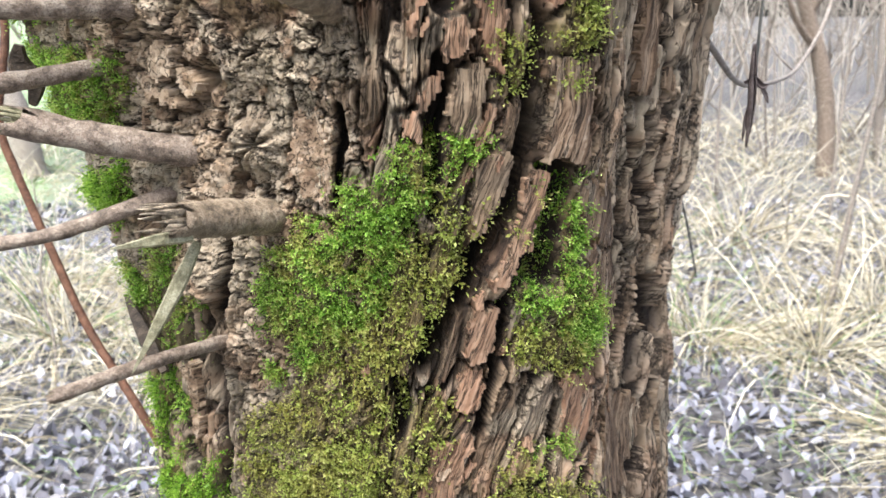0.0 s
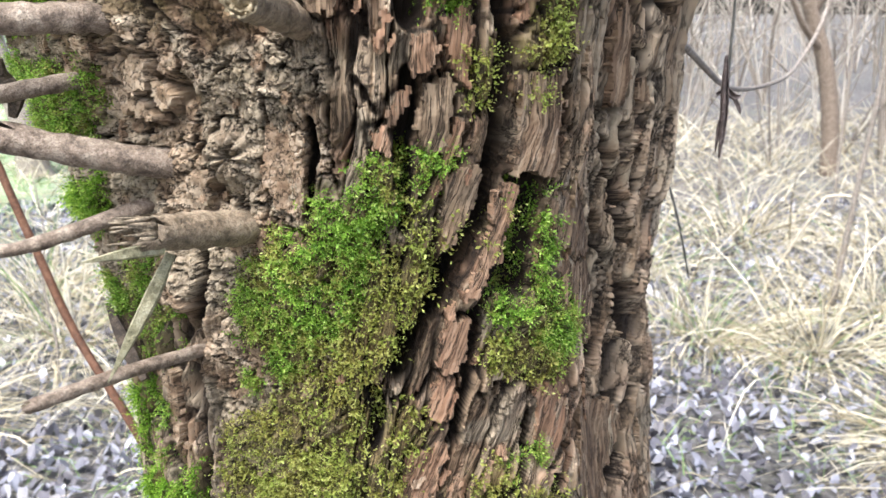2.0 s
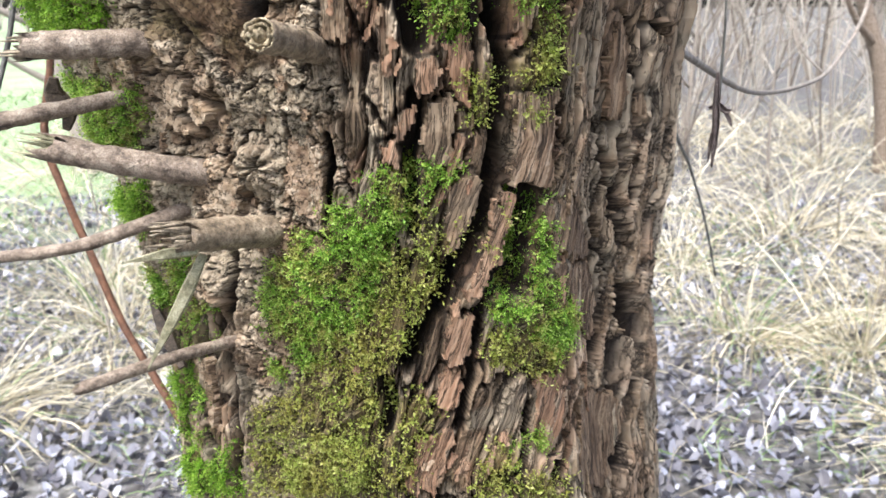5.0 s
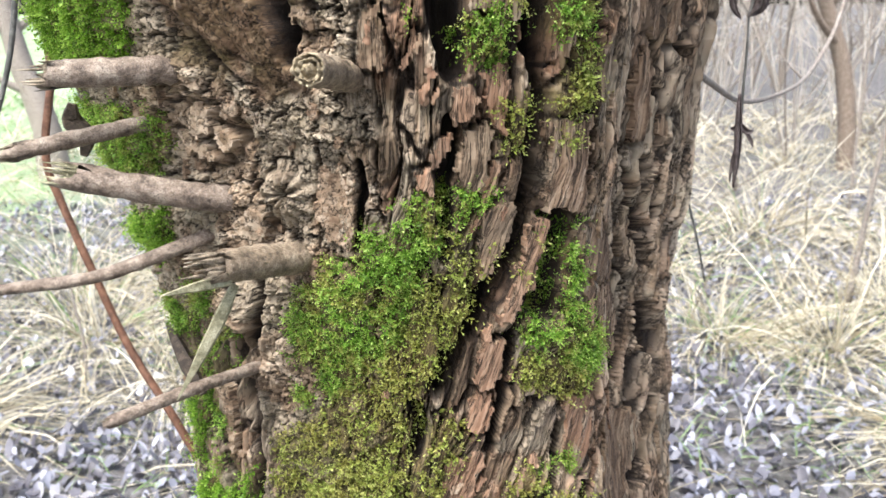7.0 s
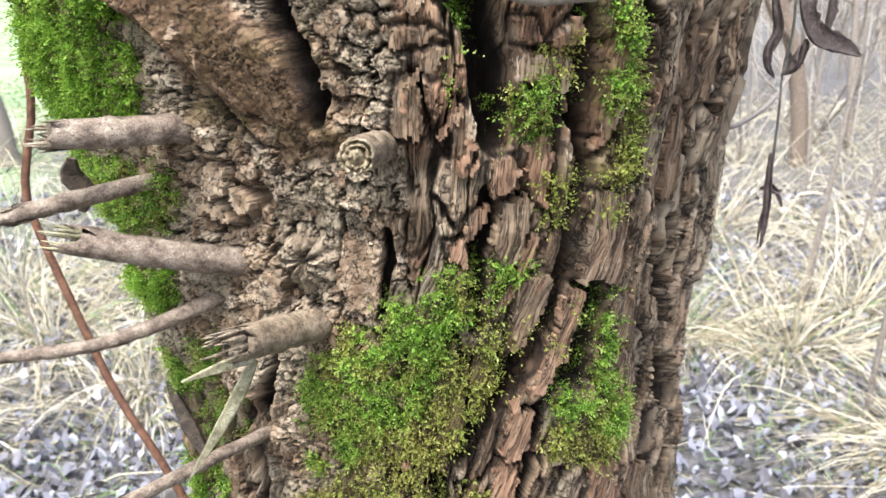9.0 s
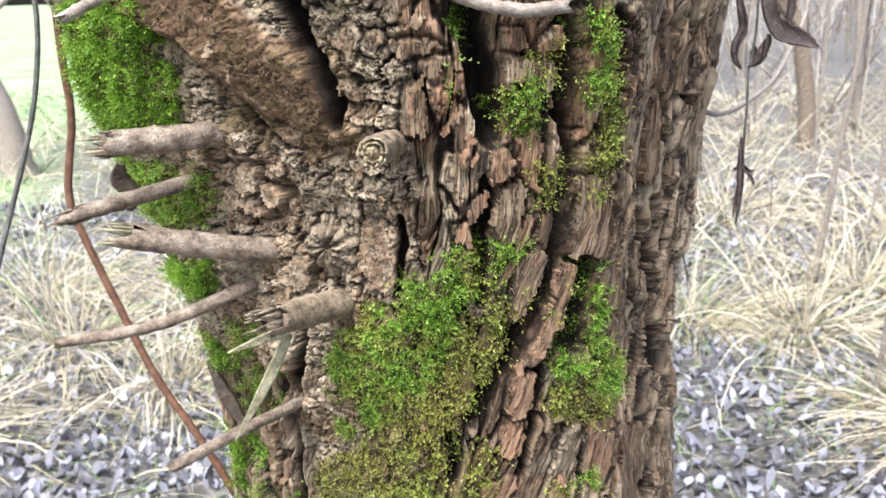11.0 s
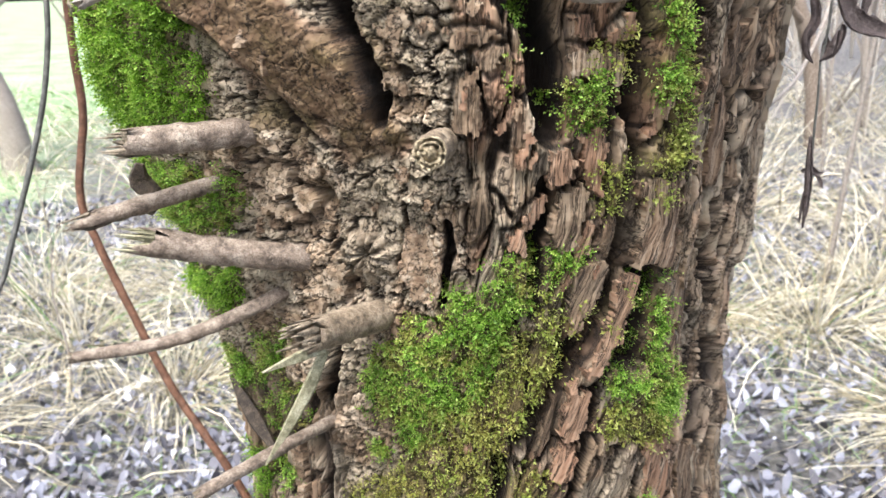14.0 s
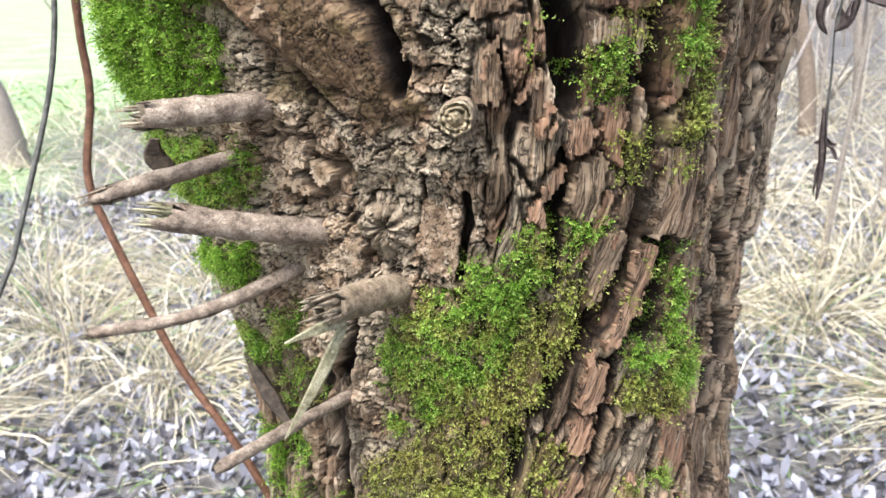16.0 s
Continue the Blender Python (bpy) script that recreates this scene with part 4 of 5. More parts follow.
# ---- broken twigs on the trunk ----
def stub(points, r0, r1, seed, label, ragged=0.010, splinters=4, name="branch_stub", sides=16, bark=None, rings=((0.84, -0.10), (0.70, 0.10), (0.52, -0.10), (0.36, 0.12), (0.15, 0.0)), inner=None):
    """A dead twig that sticks out of the trunk, snapped off with a ragged end."""
    local = np.random.default_rng(seed)
    pts = curve(points, 26)
    radii = np.linspace(r0, r1, 26) * (1 + 0.12 * (local.random(26) - 0.5))
    radii[0] *= 1.25
    radii[1] *= 1.1
    v, f = tube(pts, radii, sides, 0.09, seed, False)
    way = unit(pts[-1] - pts[-3])
    last = len(v) - sides
    jag = (local.random(sides) * 2 - 1.2) * ragged
    v[last:] += np.outer(jag, way)
    bark_faces = len(f)
    rim, axis_end = v[last:].copy(), pts[-1]
    rows = [last]
    for ring_, push in rings:
        rows.append(len(v))
        even = 0.5 * (local.random(sides) + np.roll(local.random(sides), 1)) - 0.5
        v = np.vstack([v, axis_end + (rim - axis_end) * (ring_ * (1 + 0.22 * even))[:, None] + np.outer(push * ragged * (0.7 + 1.2 * even) - 0.12 * ragged, way)])
    f = list(f)
    for r_, s_ in zip(rows[:-1], rows[1:]):
        f += [(r_ + j, r_ + (j + 1) % sides, s_ + (j + 1) % sides, s_ + j) for j in range(sides)]
    f.append(tuple(rows[-1] + j for j in range(sides)))
    body = mesh_object(name, v, f, [bark or TWIG, inner or WOOD], tree, label)
    for face in list(body.data.polygons)[bark_faces:]:
        face.material_index = 1
    for k in range(splinters):
        ang = local.random() * 2 * math.pi
        side = unit(np.cross(way, (0.2, 0.5, 0.9)))
        up = np.cross(way, side)
        root = pts[-1] - way * 0.008 + (side * math.cos(ang) + up * math.sin(ang)) * r1 * 0.75
        tip = root + way * (0.008 + ragged * local.uniform(0.2, 1.0)) + (side * math.cos(ang) + up * math.sin(ang)) * r1 * local.uniform(-0.25, 0.2)
        sv, sf = tube([root, root * 0.5 + tip * 0.5, tip], [r1 * 0.17, r1 * 0.11, 0.0003], 5, 0.3, seed + k)
        mesh_object("splinter", sv, sf, inner or WOOD, body, "pale splintered wood")
    return body


stub([(-0.172, 0.570, 1.505), (-0.205, 0.540, 1.507), (-0.266, 0.522, 1.5055)], 0.0095, 0.0092, 21, "snapped grey-brown twig stub with a split end", 0.018, 8)
stub([(-0.185, 0.592, 1.473), (-0.235, 0.567, 1.465), (-0.300, 0.527, 1.4535)], 0.0058, 0.0062, 22, "thin snapped twig with a slanting broken end", 0.020, 6)
stub([(-0.135, 0.575, 1.412), (-0.18, 0.558, 1.417), (-0.265, 0.537, 1.437)], 0.0105, 0.0095, 23, "thick snapped twig stub with a frayed end", 0.020, 16, inner=TORN)
stub([(-0.165, 0.590, 1.389), (-0.205, 0.556, 1.378), (-0.2577, 0.542, 1.3625), (-0.326, 0.538, 1.3545)], 0.0058, 0.0042, 24, "long thin curved dead twig", 0.004, 1)
stub([(-0.090, 0.575, 1.370), (-0.118, 0.532, 1.378), (-0.154, 0.474, 1.389)], 0.0115, 0.0112, 25, "thick broken branch stub with a shattered end", 0.020, 18, bark=TANTWIG)
stub([(-0.135, 0.600, 1.277), (-0.1524, 0.574, 1.280), (-0.1907, 0.514, 1.286), (-0.230, 0.470, 1.2835)], 0.0050, 0.0042, 26, "thin dead twig pointing down", 0.006, 2)
stub([(-0.060, 0.535, 1.499), (-0.066, 0.46, 1.509), (-0.0715, 0.400, 1.5155)], 0.0092, 0.0086, 27, "snapped twig stub with a pale ringed end", 0.0022, 7, bark=TANTWIG, sides=28, inner=PALEWOOD,
     rings=((0.90, 0.6), (0.84, -1.6), (0.76, -1.8), (0.70, 0.4), (0.60, 0.5), (0.52, -1.5), (0.42, -0.8), (0.22, 0.9)))
stub([(-0.040, 0.500, 1.606), (-0.008, 0.463, 1.594), (0.018, 0.455, 1.588), (0.046, 0.452, 1.590)], 0.0044, 0.0042, 28, "pale grey dead twig lying across the bark", 0.003, 1, "twig_stub", 14, SAPLING)
stub([(-0.235, 0.56, 1.612), (-0.255, 0.53, 1.603), (-0.278, 0.515, 1.590)], 0.0050, 0.0035, 29, "short pale twig stub", 0.005, 1, "twig_stub", 12, SAPLING)


def strip(points, widths, thick, mat_, name, parent, label):
    """A flat torn strip of wood."""
    pts = curve(points, 12)
    w = np.interp(np.linspace(0, 1, 12), np.linspace(0, 1, len(widths)), widths)
    v, f = [], []
    for i, p in enumerate(pts):
        t = unit(np.gradient(pts, axis=0)[i])
        side = unit(np.cross(t, (0.25, -1, 0.2)))
        up = np.cross(side, t) * thick
        v += [p - side * w[i] - up, p + side * w[i] - up, p + side * w[i] * 0.8 + up, p - side * w[i] * 0.7 + up]
    for i in range(11):
        for j in range(4):
            k = (j + 1) % 4
            f.append((4 * i + j, 4 * i + k, 4 * i + 4 + k, 4 * i + 4 + j))
    f += [(3, 2, 1, 0), (44, 45, 46, 47)]
    return mesh_object(name, np.array(v), f, mat_, parent, label, False)


strip([(-0.142, 0.480, 1.3795), (-0.156, 0.462, 1.381), (-0.173, 0.4405, 1.382)], [0.004, 0.0035, 0.0004], 0.0012, TORN, "torn_strip", tree, "pale splinter of torn wood")
strip([(-0.143, 0.494, 1.372), (-0.1535, 0.490, 1.350), (-0.168, 0.489, 1.324), (-0.1885, 0.4945, 1.290)], [0.0028, 0.0046, 0.0038, 0.0005], 0.0010, TORN, "torn_strip", tree, "pale torn strip of wood hanging down")

strip([(-0.276, 0.584, 1.481), (-0.279, 0.588, 1.468), (-0.272, 0.592, 1.456), (-0.278, 0.598, 1.441)], [0.003, 0.008, 0.007, 0.003], 0.0012, DARKBARK, "bark_flap", tree, "loose dark flap of torn bark")

strip([(-0.240, 0.632, 1.294), (-0.230, 0.620, 1.282), (-0.217, 0.606, 1.266), (-0.203, 0.594, 1.248)], [0.0015, 0.005, 0.007, 0.003], 0.0022, DARKBARK, "bark_flap", tree, "dark sliver of torn bark standing off the trunk")
strip([(-0.232, 0.585, 1.585), (-0.222, 0.575, 1.567), (-0.226, 0.578, 1.548)], [0.003, 0.0055, 0.002], 0.0018, TANTWIG, "bark_flap", tree, "pale peeling bark sliver between moss")

# ---- moss ----
def moss_shoot(seed, leaves=9, long=0.0084):
    """One leafy shoot that grows along +z: verts, faces and a tone for each vertex, shade painted in at the root."""
    local = np.random.default_rng(seed)
    v, f, tone = [], [], []
    bend = local.normal(0, 0.4, 2)
    for i in range(leaves):
        t = (i + 0.6) / leaves
        base = np.array([bend[0] * t * t, bend[1] * t * t, t]) * long
        ang = i * 2.4 + local.normal(0, 0.3)
        out = np.array([math.cos(ang), math.sin(ang), 0.7 + 0.6 * t])
        out /= np.linalg.norm(out)
        side = np.cross(out, (0, 0, 1.0))
        size = long * (0.34 - 0.12 * t) * local.uniform(0.8, 1.2)
        n = len(v)
        v += [base, base + out * size * 0.5 + side * size * 0.30, base + out * size + np.array([0, 0, -0.12]) * size, base + out * size * 0.5 - side * size * 0.30]
        f += [(n, n + 1, n + 2), (n, n + 2, n + 3)]
        # paler young tips; the shade deep in the moss is put into the roots
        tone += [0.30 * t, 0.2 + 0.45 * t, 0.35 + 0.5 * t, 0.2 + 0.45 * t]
    return np.array(v), np.array(f), np.array(tone)


SHOOTS = [moss_shoot(k) for k in range(9)] + [moss_shoot(k, 5, 0.0125) for k in range(20, 23)]


def moss_patch(poly, kind, high, seed):
    """Shoots of moss over an outline on the bark, thick in clumps and thin between them."""
    local = np.random.default_rng(seed)
    ring = [(x * ARC, y) for x, y in poly]
    lo, hi = np.min(ring, 0) - 0.008, np.max(ring, 0) + 0.008
    per = {"g": 50e4, "b": 56e4, "y": 36e4, "o": 24e4}[kind]
    n = int((hi[0] - lo[0]) * (hi[1] - lo[1]) * per)
    s, z = local.uniform(lo[0], hi[0], n), local.uniform(lo[1], hi[1], n)
    d = line_distance(ring + ring[:1], s, z) * np.where(inside(ring, s, z), 1, -1)
    clump, tuft = fbm(s * 75, z * 75, seed % 8, 3), fbm(s * 260, z * 260, seed % 7, 2)
    keep = d + 0.022 * (clump - 0.5) + 0.006 * (tuft - 0.5) > local.normal(0, 0.0014, n)
    keep &= 0.6 * clump + 0.4 * tuft > {"g": 0.455, "b": 0.43, "y": 0.48, "o": 0.535}[kind] + local.normal(0, 0.03, n)
    s, z, clump, tuft = s[keep], z[keep], clump[keep], tuft[keep]
    if not len(s):
        return
    n = len(s)
    a = s / ARC
    root = on_trunk(a, z, relief_at(a, z) - 0.001 + 0.004 * np.clip(tuft - 0.4, 0, 1))
    ang = np.radians(a)
    normal = np.stack([np.sin(ang), -np.cos(ang), 0 * ang], -1)
    fresh = kind in "gb"
    way = normal * local.uniform(0.4, 1.1, (n, 1)) + np.array([0, 0, -0.3 if kind == "b" else 0.1]) + local.normal(0, 0.5 if fresh else 0.75, (n, 3))
    way /= np.linalg.norm(way, axis=1, keepdims=True)
    side = np.cross(way, local.normal(0, 1, (n, 3)))
    side /= np.linalg.norm(side, axis=1, keepdims=True)
    up = np.cross(way, side)
    size = local.uniform(0.6, 1.2, n) * (0.45 + 1.0 * clump) * (1.15 if kind == "b" else 1.0)
    which = np.where(local.random(n) < (0.06 if fresh else 0.40), local.integers(9, 12, n), local.integers(0, 9, n))
    vs, fs, ts, total = [], [], [], 0
    for k, (v, f, tone) in enumerate(SHOOTS):
        pick = which == k
        m = int(pick.sum())
        if not m:
            continue
        w = (v[None, :, 0, None] * side[pick, None] + v[None, :, 1, None] * up[pick, None] + v[None, :, 2, None] * way[pick, None]) * size[pick, None, None]
        vs.append((root[pick, None] + w).reshape(-1, 3))
        fs.append((f[None] + (total + len(v) * np.arange(m))[:, None, None]).reshape(-1, 3))
        # low gaps between tufts darkened too, their shade put into the tone
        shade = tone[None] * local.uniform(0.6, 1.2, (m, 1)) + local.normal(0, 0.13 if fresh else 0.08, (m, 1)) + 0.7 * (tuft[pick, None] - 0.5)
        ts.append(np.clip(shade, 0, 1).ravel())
        total += m * len(v)
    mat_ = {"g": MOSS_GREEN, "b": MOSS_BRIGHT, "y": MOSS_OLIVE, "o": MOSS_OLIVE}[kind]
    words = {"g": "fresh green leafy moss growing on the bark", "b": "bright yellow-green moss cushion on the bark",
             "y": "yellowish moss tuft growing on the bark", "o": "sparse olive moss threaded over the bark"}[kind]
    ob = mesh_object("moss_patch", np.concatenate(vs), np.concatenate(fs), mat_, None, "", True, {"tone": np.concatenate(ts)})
    tagged(ob, words, "moss", "moss on the trunk", "stuff")


for number, (poly, kind, high) in enumerate(MOSS):
    moss_patch(poly, kind, high, 40 + number)

# ---- climbing stems and the hanging dead leaf ----
vine = thing("vine", "red-brown woody climbing stem hanging beside the trunk", "vine")
tube_part("stem", curve([(-0.41, 0.90, 2.6), (-0.415, 0.88, 2.2), (-0.418, 0.87, 1.85), (-0.42, 0.866, 1.68), (-0.419, 0.864, 1.59), (-0.419, 0.862, 1.537), (-0.417, 0.858, 1.481), (-0.425, 0.841, 1.404), (-0.411, 0.834, 1.352), (-0.374, 0.818, 1.264), (-0.343, 0.802, 1.201), (-0.27, 0.765, 1.094), (-0.20, 0.76, 0.9), (-0.17, 0.76, 0.5), (-0.2, 0.75, -0.02)], 60), np.full(60, 0.0042), VINE, vine, "", 10)
vine2 = thing("vine", "dark thin hanging climbing stem", "vine")
tube_part("stem", curve([(-0.42, 0.86, 2.6), (-0.42, 0.85, 2.2), (-0.421, 0.84, 1.85), (-0.423, 0.833, 1.70), (-0.425, 0.83, 1.591), (-0.432, 0.824, 1.53), (-0.444, 0.812, 1.473), (-0.465, 0.788, 1.396), (-0.476, 0.77, 1.351), (-0.52, 0.74, 1.2), (-0.6, 0.7, 0.6), (-0.62, 0.7, -0.02)], 50), np.full(50, 0.0028), DARKVINE, vine2, "", 8)


def curled_leaf(points, width, name, parent, label, seed, arc=130, twist=0.0):
    """A dry leaf: a cupped sheet along a bent midrib, with a torn, wavy edge."""
    local = np.random.default_rng(seed)
    count, n = 22, 11
    pts = curve(points, count)
    v, f = [], []
    for i, p in enumerate(pts):
        u = i / (count - 1)
        t = unit(np.gradient(pts, axis=0)[i])
        side = unit(np.cross(t, (0.35, -1, 0.15)))
        up = np.cross(side, t)
        r = width * max(0.06, math.sin(math.pi * min(1, 0.06 + 0.94 * u)) ** 0.75)
        for k in range(n):
            e = 2 * k / (n - 1) - 1
            ang = math.radians(e * arc) + twist * u
            ragged = 1 + (0.35 * (local.random() - 0.5) if abs(e) > 0.75 else 0)
            v.append(p + (side * math.sin(ang) - up * math.cos(ang) + up) * r * ragged * 0.75 + t * 0.10 * width * math.sin(5 * u + 3 * e))
    for i in range(count - 1):
        for k in range(n - 1):
            f.append((i * n + k, i * n + k + 1, (i + 1) * n + k + 1, (i + 1) * n + k))
    ob = mesh_object(name, np.array(v), f, DEADLEAF, parent, label)
    ob.modifiers.new("thickness", "SOLIDIFY").thickness = 0.0005
    return ob


dead = thing("dead_leaves", "dark shrivelled leaves hanging from a thin twig beside the trunk", "leaf")
tube_part("twig", curve([(0.2115, 0.606, 1.6316), (0.2161, 0.606, 1.5855), (0.2162, 0.606, 1.5618), (0.2143, 0.606, 1.5457), (0.2124, 0.606, 1.5352)], 24), np.full(24, 0.0010), DARKVINE, dead, "", 6)
tube_part("stalk", curve([(0.2124, 0.606, 1.5352), (0.213, 0.606, 1.5087), (0.2126, 0.606, 1.4833), (0.2125, 0.606, 1.4643)], 14), np.linspace(0.0008, 0.0012, 14), DARKVINE, dead, "", 6)
curled_leaf([(0.2098, 0.606, 1.4808), (0.2096, 0.606, 1.4575), (0.2104, 0.606, 1.4376), (0.2104, 0.606, 1.4111)], 0.0030, "leaf", dead, "rolled dark brown dead leaf", 3, 160, 0.4)
curled_leaf([(0.2107, 0.606, 1.4442), (0.2086, 0.606, 1.4332), (0.208, 0.606, 1.4243), (0.2079, 0.606, 1.4152)], 0.0020, "leaf", dead, "", 9, 90, 0.8)
curled_leaf([(0.2055, 0.606, 1.455), (0.2114, 0.606, 1.4565), (0.2169, 0.606, 1.4528), (0.2221, 0.606, 1.4536)], 0.0026, "leaf", dead, "", 4, 120, 0.3)
curled_leaf([(0.217, 0.606, 1.452), (0.22, 0.606, 1.4475), (0.2231, 0.606, 1.4416)], 0.0018, "leaf", dead, "", 14, 90, 0.3)
curled_leaf([(0.1985, 0.606, 1.6016), (0.2012, 0.606, 1.5828), (0.204, 0.606, 1.5653), (0.1988, 0.606, 1.5526), (0.2006, 0.606, 1.5413), (0.2066, 0.606, 1.5346)], 0.0042, "leaf", dead, "grey-brown leaf curled into a hook", 5, 130, 0.5)
curled_leaf([(0.2237, 0.606, 1.5568), (0.2204, 0.606, 1.5476), (0.2177, 0.606, 1.5408), (0.2123, 0.606, 1.536)], 0.0065, "leaf", dead, "crumpled red-brown dead leaf", 6, 100, 1.2)
curled_leaf([(0.2167, 0.61, 1.5519), (0.2156, 0.61, 1.5454), (0.2123, 0.606, 1.536)], 0.0034, "leaf", dead, "", 16, 90, -1.0)
curled_leaf([(0.2245, 0.603, 1.5609), (0.2237, 0.603, 1.5521), (0.2204, 0.604, 1.5384)], 0.0030, "leaf", dead, "", 18, 110, 0.9)
curled_leaf([(0.2173, 0.606, 1.6087), (0.2211, 0.606, 1.5854), (0.2256, 0.606, 1.5719), (0.2322, 0.606, 1.5629), (0.2442, 0.606, 1.5586), (0.2555, 0.606, 1.5542), (0.266, 0.606, 1.5495)], 0.0115, "leaf", dead, "broad dark dead leaf with a long tip", 7, 80, 0.4)
curled_leaf([(0.2424, 0.612, 1.6043), (0.2431, 0.612, 1.5847), (0.2418, 0.611, 1.5729), (0.2388, 0.609, 1.5602)], 0.0042, "leaf", dead, "", 8, 110, 0.2)

# ---- ground, litter and grass ----
def ground_height(x, y):
    far = smooth(3, 30, np.hypot(x, y))
    return 0.05 * (fbm(x * 0.9 + 50, y * 0.9 + 50, 1, 3) - 0.5) + 0.5 * far * (fbm(x * 0.08 + 40, y * 0.08 + 40, 2, 2) - 0.4)


axis = np.concatenate([-np.geomspace(9, 600, 22)[::-1], np.linspace(-8.8, 8.8, 120), np.geomspace(9, 600, 22)])
gx, gy = np.meshgrid(axis, axis + 3)
n = len(axis)
gi = np.arange(n * n).reshape(n, n)
gq = np.stack([gi[:-1, :-1], gi[:-1, 1:], gi[1:, 1:], gi[1:, :-1]], -1).reshape(-1, 4)
meadow = np.clip(smooth(-0.35, -0.55, gx / (np.abs(gy) + 0.5)) * smooth(4.8, 7.5, gy) + smooth(9, 16, np.hypot(gx, gy)) * smooth(0.1, -0.3, gx / (np.abs(gy) + 1)), 0, 1)
ground = mesh_object("ground", np.stack([gx, gy, ground_height(gx, gy)], -1).reshape(-1, 3), gq, GROUND, None, "damp leaf mould giving way to a green meadow",
                     attributes={"meadow": (0.20 + 0.80 * meadow).ravel()})
tagged(ground, category="ground", kind="structure")


def leaf_litter(count, seed):
    """Fallen leaves, each a small folded and curled sheet."""
    local = np.random.default_rng(seed)
    n = 2 * count
    x, y = local.uniform(-4.5, 5, n), 1.0 + 6.0 * local.random(n) ** 1.4
    behind = local.random(n) < 0.12
    y = np.where(behind, local.uniform(-4, 1, n), y)
    keep = np.nonzero(fbm(x * 1.1 + 20, y * 1.1 + 20, 3, 2) > 0.26)[0][:count]
    x, y, n = x[keep], y[keep], len(keep)
    size, ang = local.uniform(0.009, 0.026, n), local.random(n) * 6.28
    zero = np.zeros(n)
    d, e = np.stack([np.cos(ang), np.sin(ang), zero], -1), np.stack([-np.sin(ang), np.cos(ang), zero], -1)
    tilt, curl = local.normal(0, 0.75, (n, 2)), local.uniform(0.1, 0.8, n)
    c = np.stack([x, y, ground_height(x, y) + 0.012 + local.random(n) * 0.02], -1)
    rings = []
    for u, w in ((-1, 0), (-0.3, 0.62), (0.45, 0.5), (1.1, 0), (0.45, -0.5), (-0.3, -0.62)):
        p = c + d * (u * size)[:, None] + e * (w * size)[:, None]
        p[:, 2] += size * (tilt[:, 0] * u + tilt[:, 1] * w + curl * abs(w) + 0.2 * curl * u * u)
        rings.append(p)
    verts = np.stack(rings, 1).reshape(-1, 3)
    faces = (np.array([(0, 1, 2, 3), (0, 3, 4, 5)])[None] + 6 * np.arange(n)[:, None, None]).reshape(-1, 4)
    tone = np.repeat(np.clip(local.normal(0.44, 0.28, n), 0, 1), 6)
    ob = mesh_object("leaf_litter", verts, faces, LITTER, None, "", False, {"tone": tone})
    tagged(ob, "wet grey-brown fallen leaves covering the ground", "leaf litter", kind="stuff")


leaf_litter(48000, 3)


def blade(soup, root, way, long, wide, droop, local, segs=5, tone=0.5):
    p, d = np.array(root, float), unit(way)
    side = unit(np.cross(d, local.normal(0, 1, 3)))
    v, f = [], []
    for i in range(segs + 1):
        w = wide * (1 - (i / (segs + 0.3)) ** 2)
        v += [p - side * w, p + side * w]
        d = unit(d + np.array([0, 0, -droop / segs]) + local.normal(0, 0.07, 3))
        p = p + d * long / segs
        p[2] = max(p[2], root[2] + 0.004)
    for i in range(segs):
        f.append((2 * i, 2 * i + 1, 2 * i + 3, 2 * i + 2))
    soup.add(np.array(v), f, tone)


def tussock(x, y, blades, high, spread, seed, lean=(0, 0), green=0.0):
    local = np.random.default_rng(seed)
    base = thing("grass_tussock", "tussock of long bleached dry grass bent over on the ground", "grass", "dry grass tussocks", "stuff")
    for share, mat_, name in ((1 - green, STRAW, "dry_blades"), (green, GRASS, "green_blades")):
        soup = Soup()
        for i in range(int(0.62 * blades * share)):
            ang, rad = local.random() * 6.28, abs(local.normal(0, spread))
            rx, ry = x + math.cos(ang) * rad, y + math.sin(ang) * rad
            out = np.array([math.cos(ang) * 0.6 + lean[0], math.sin(ang) * 0.6 + lean[1], local.uniform(0.5, 1.4)]) + local.normal(0, 0.25, 3)
            blade(soup, (rx, ry, float(ground_height(np.array(rx), np.array(ry)))), out, high * local.uniform(0.5, 1.3), local.uniform(0.0016, 0.0042), local.uniform(0.8, 2.6), local,
                  tone=float(np.clip(local.normal(0.55, 0.25), 0, 1)))
        if soup.n:
            soup.make(name, mat_, base)


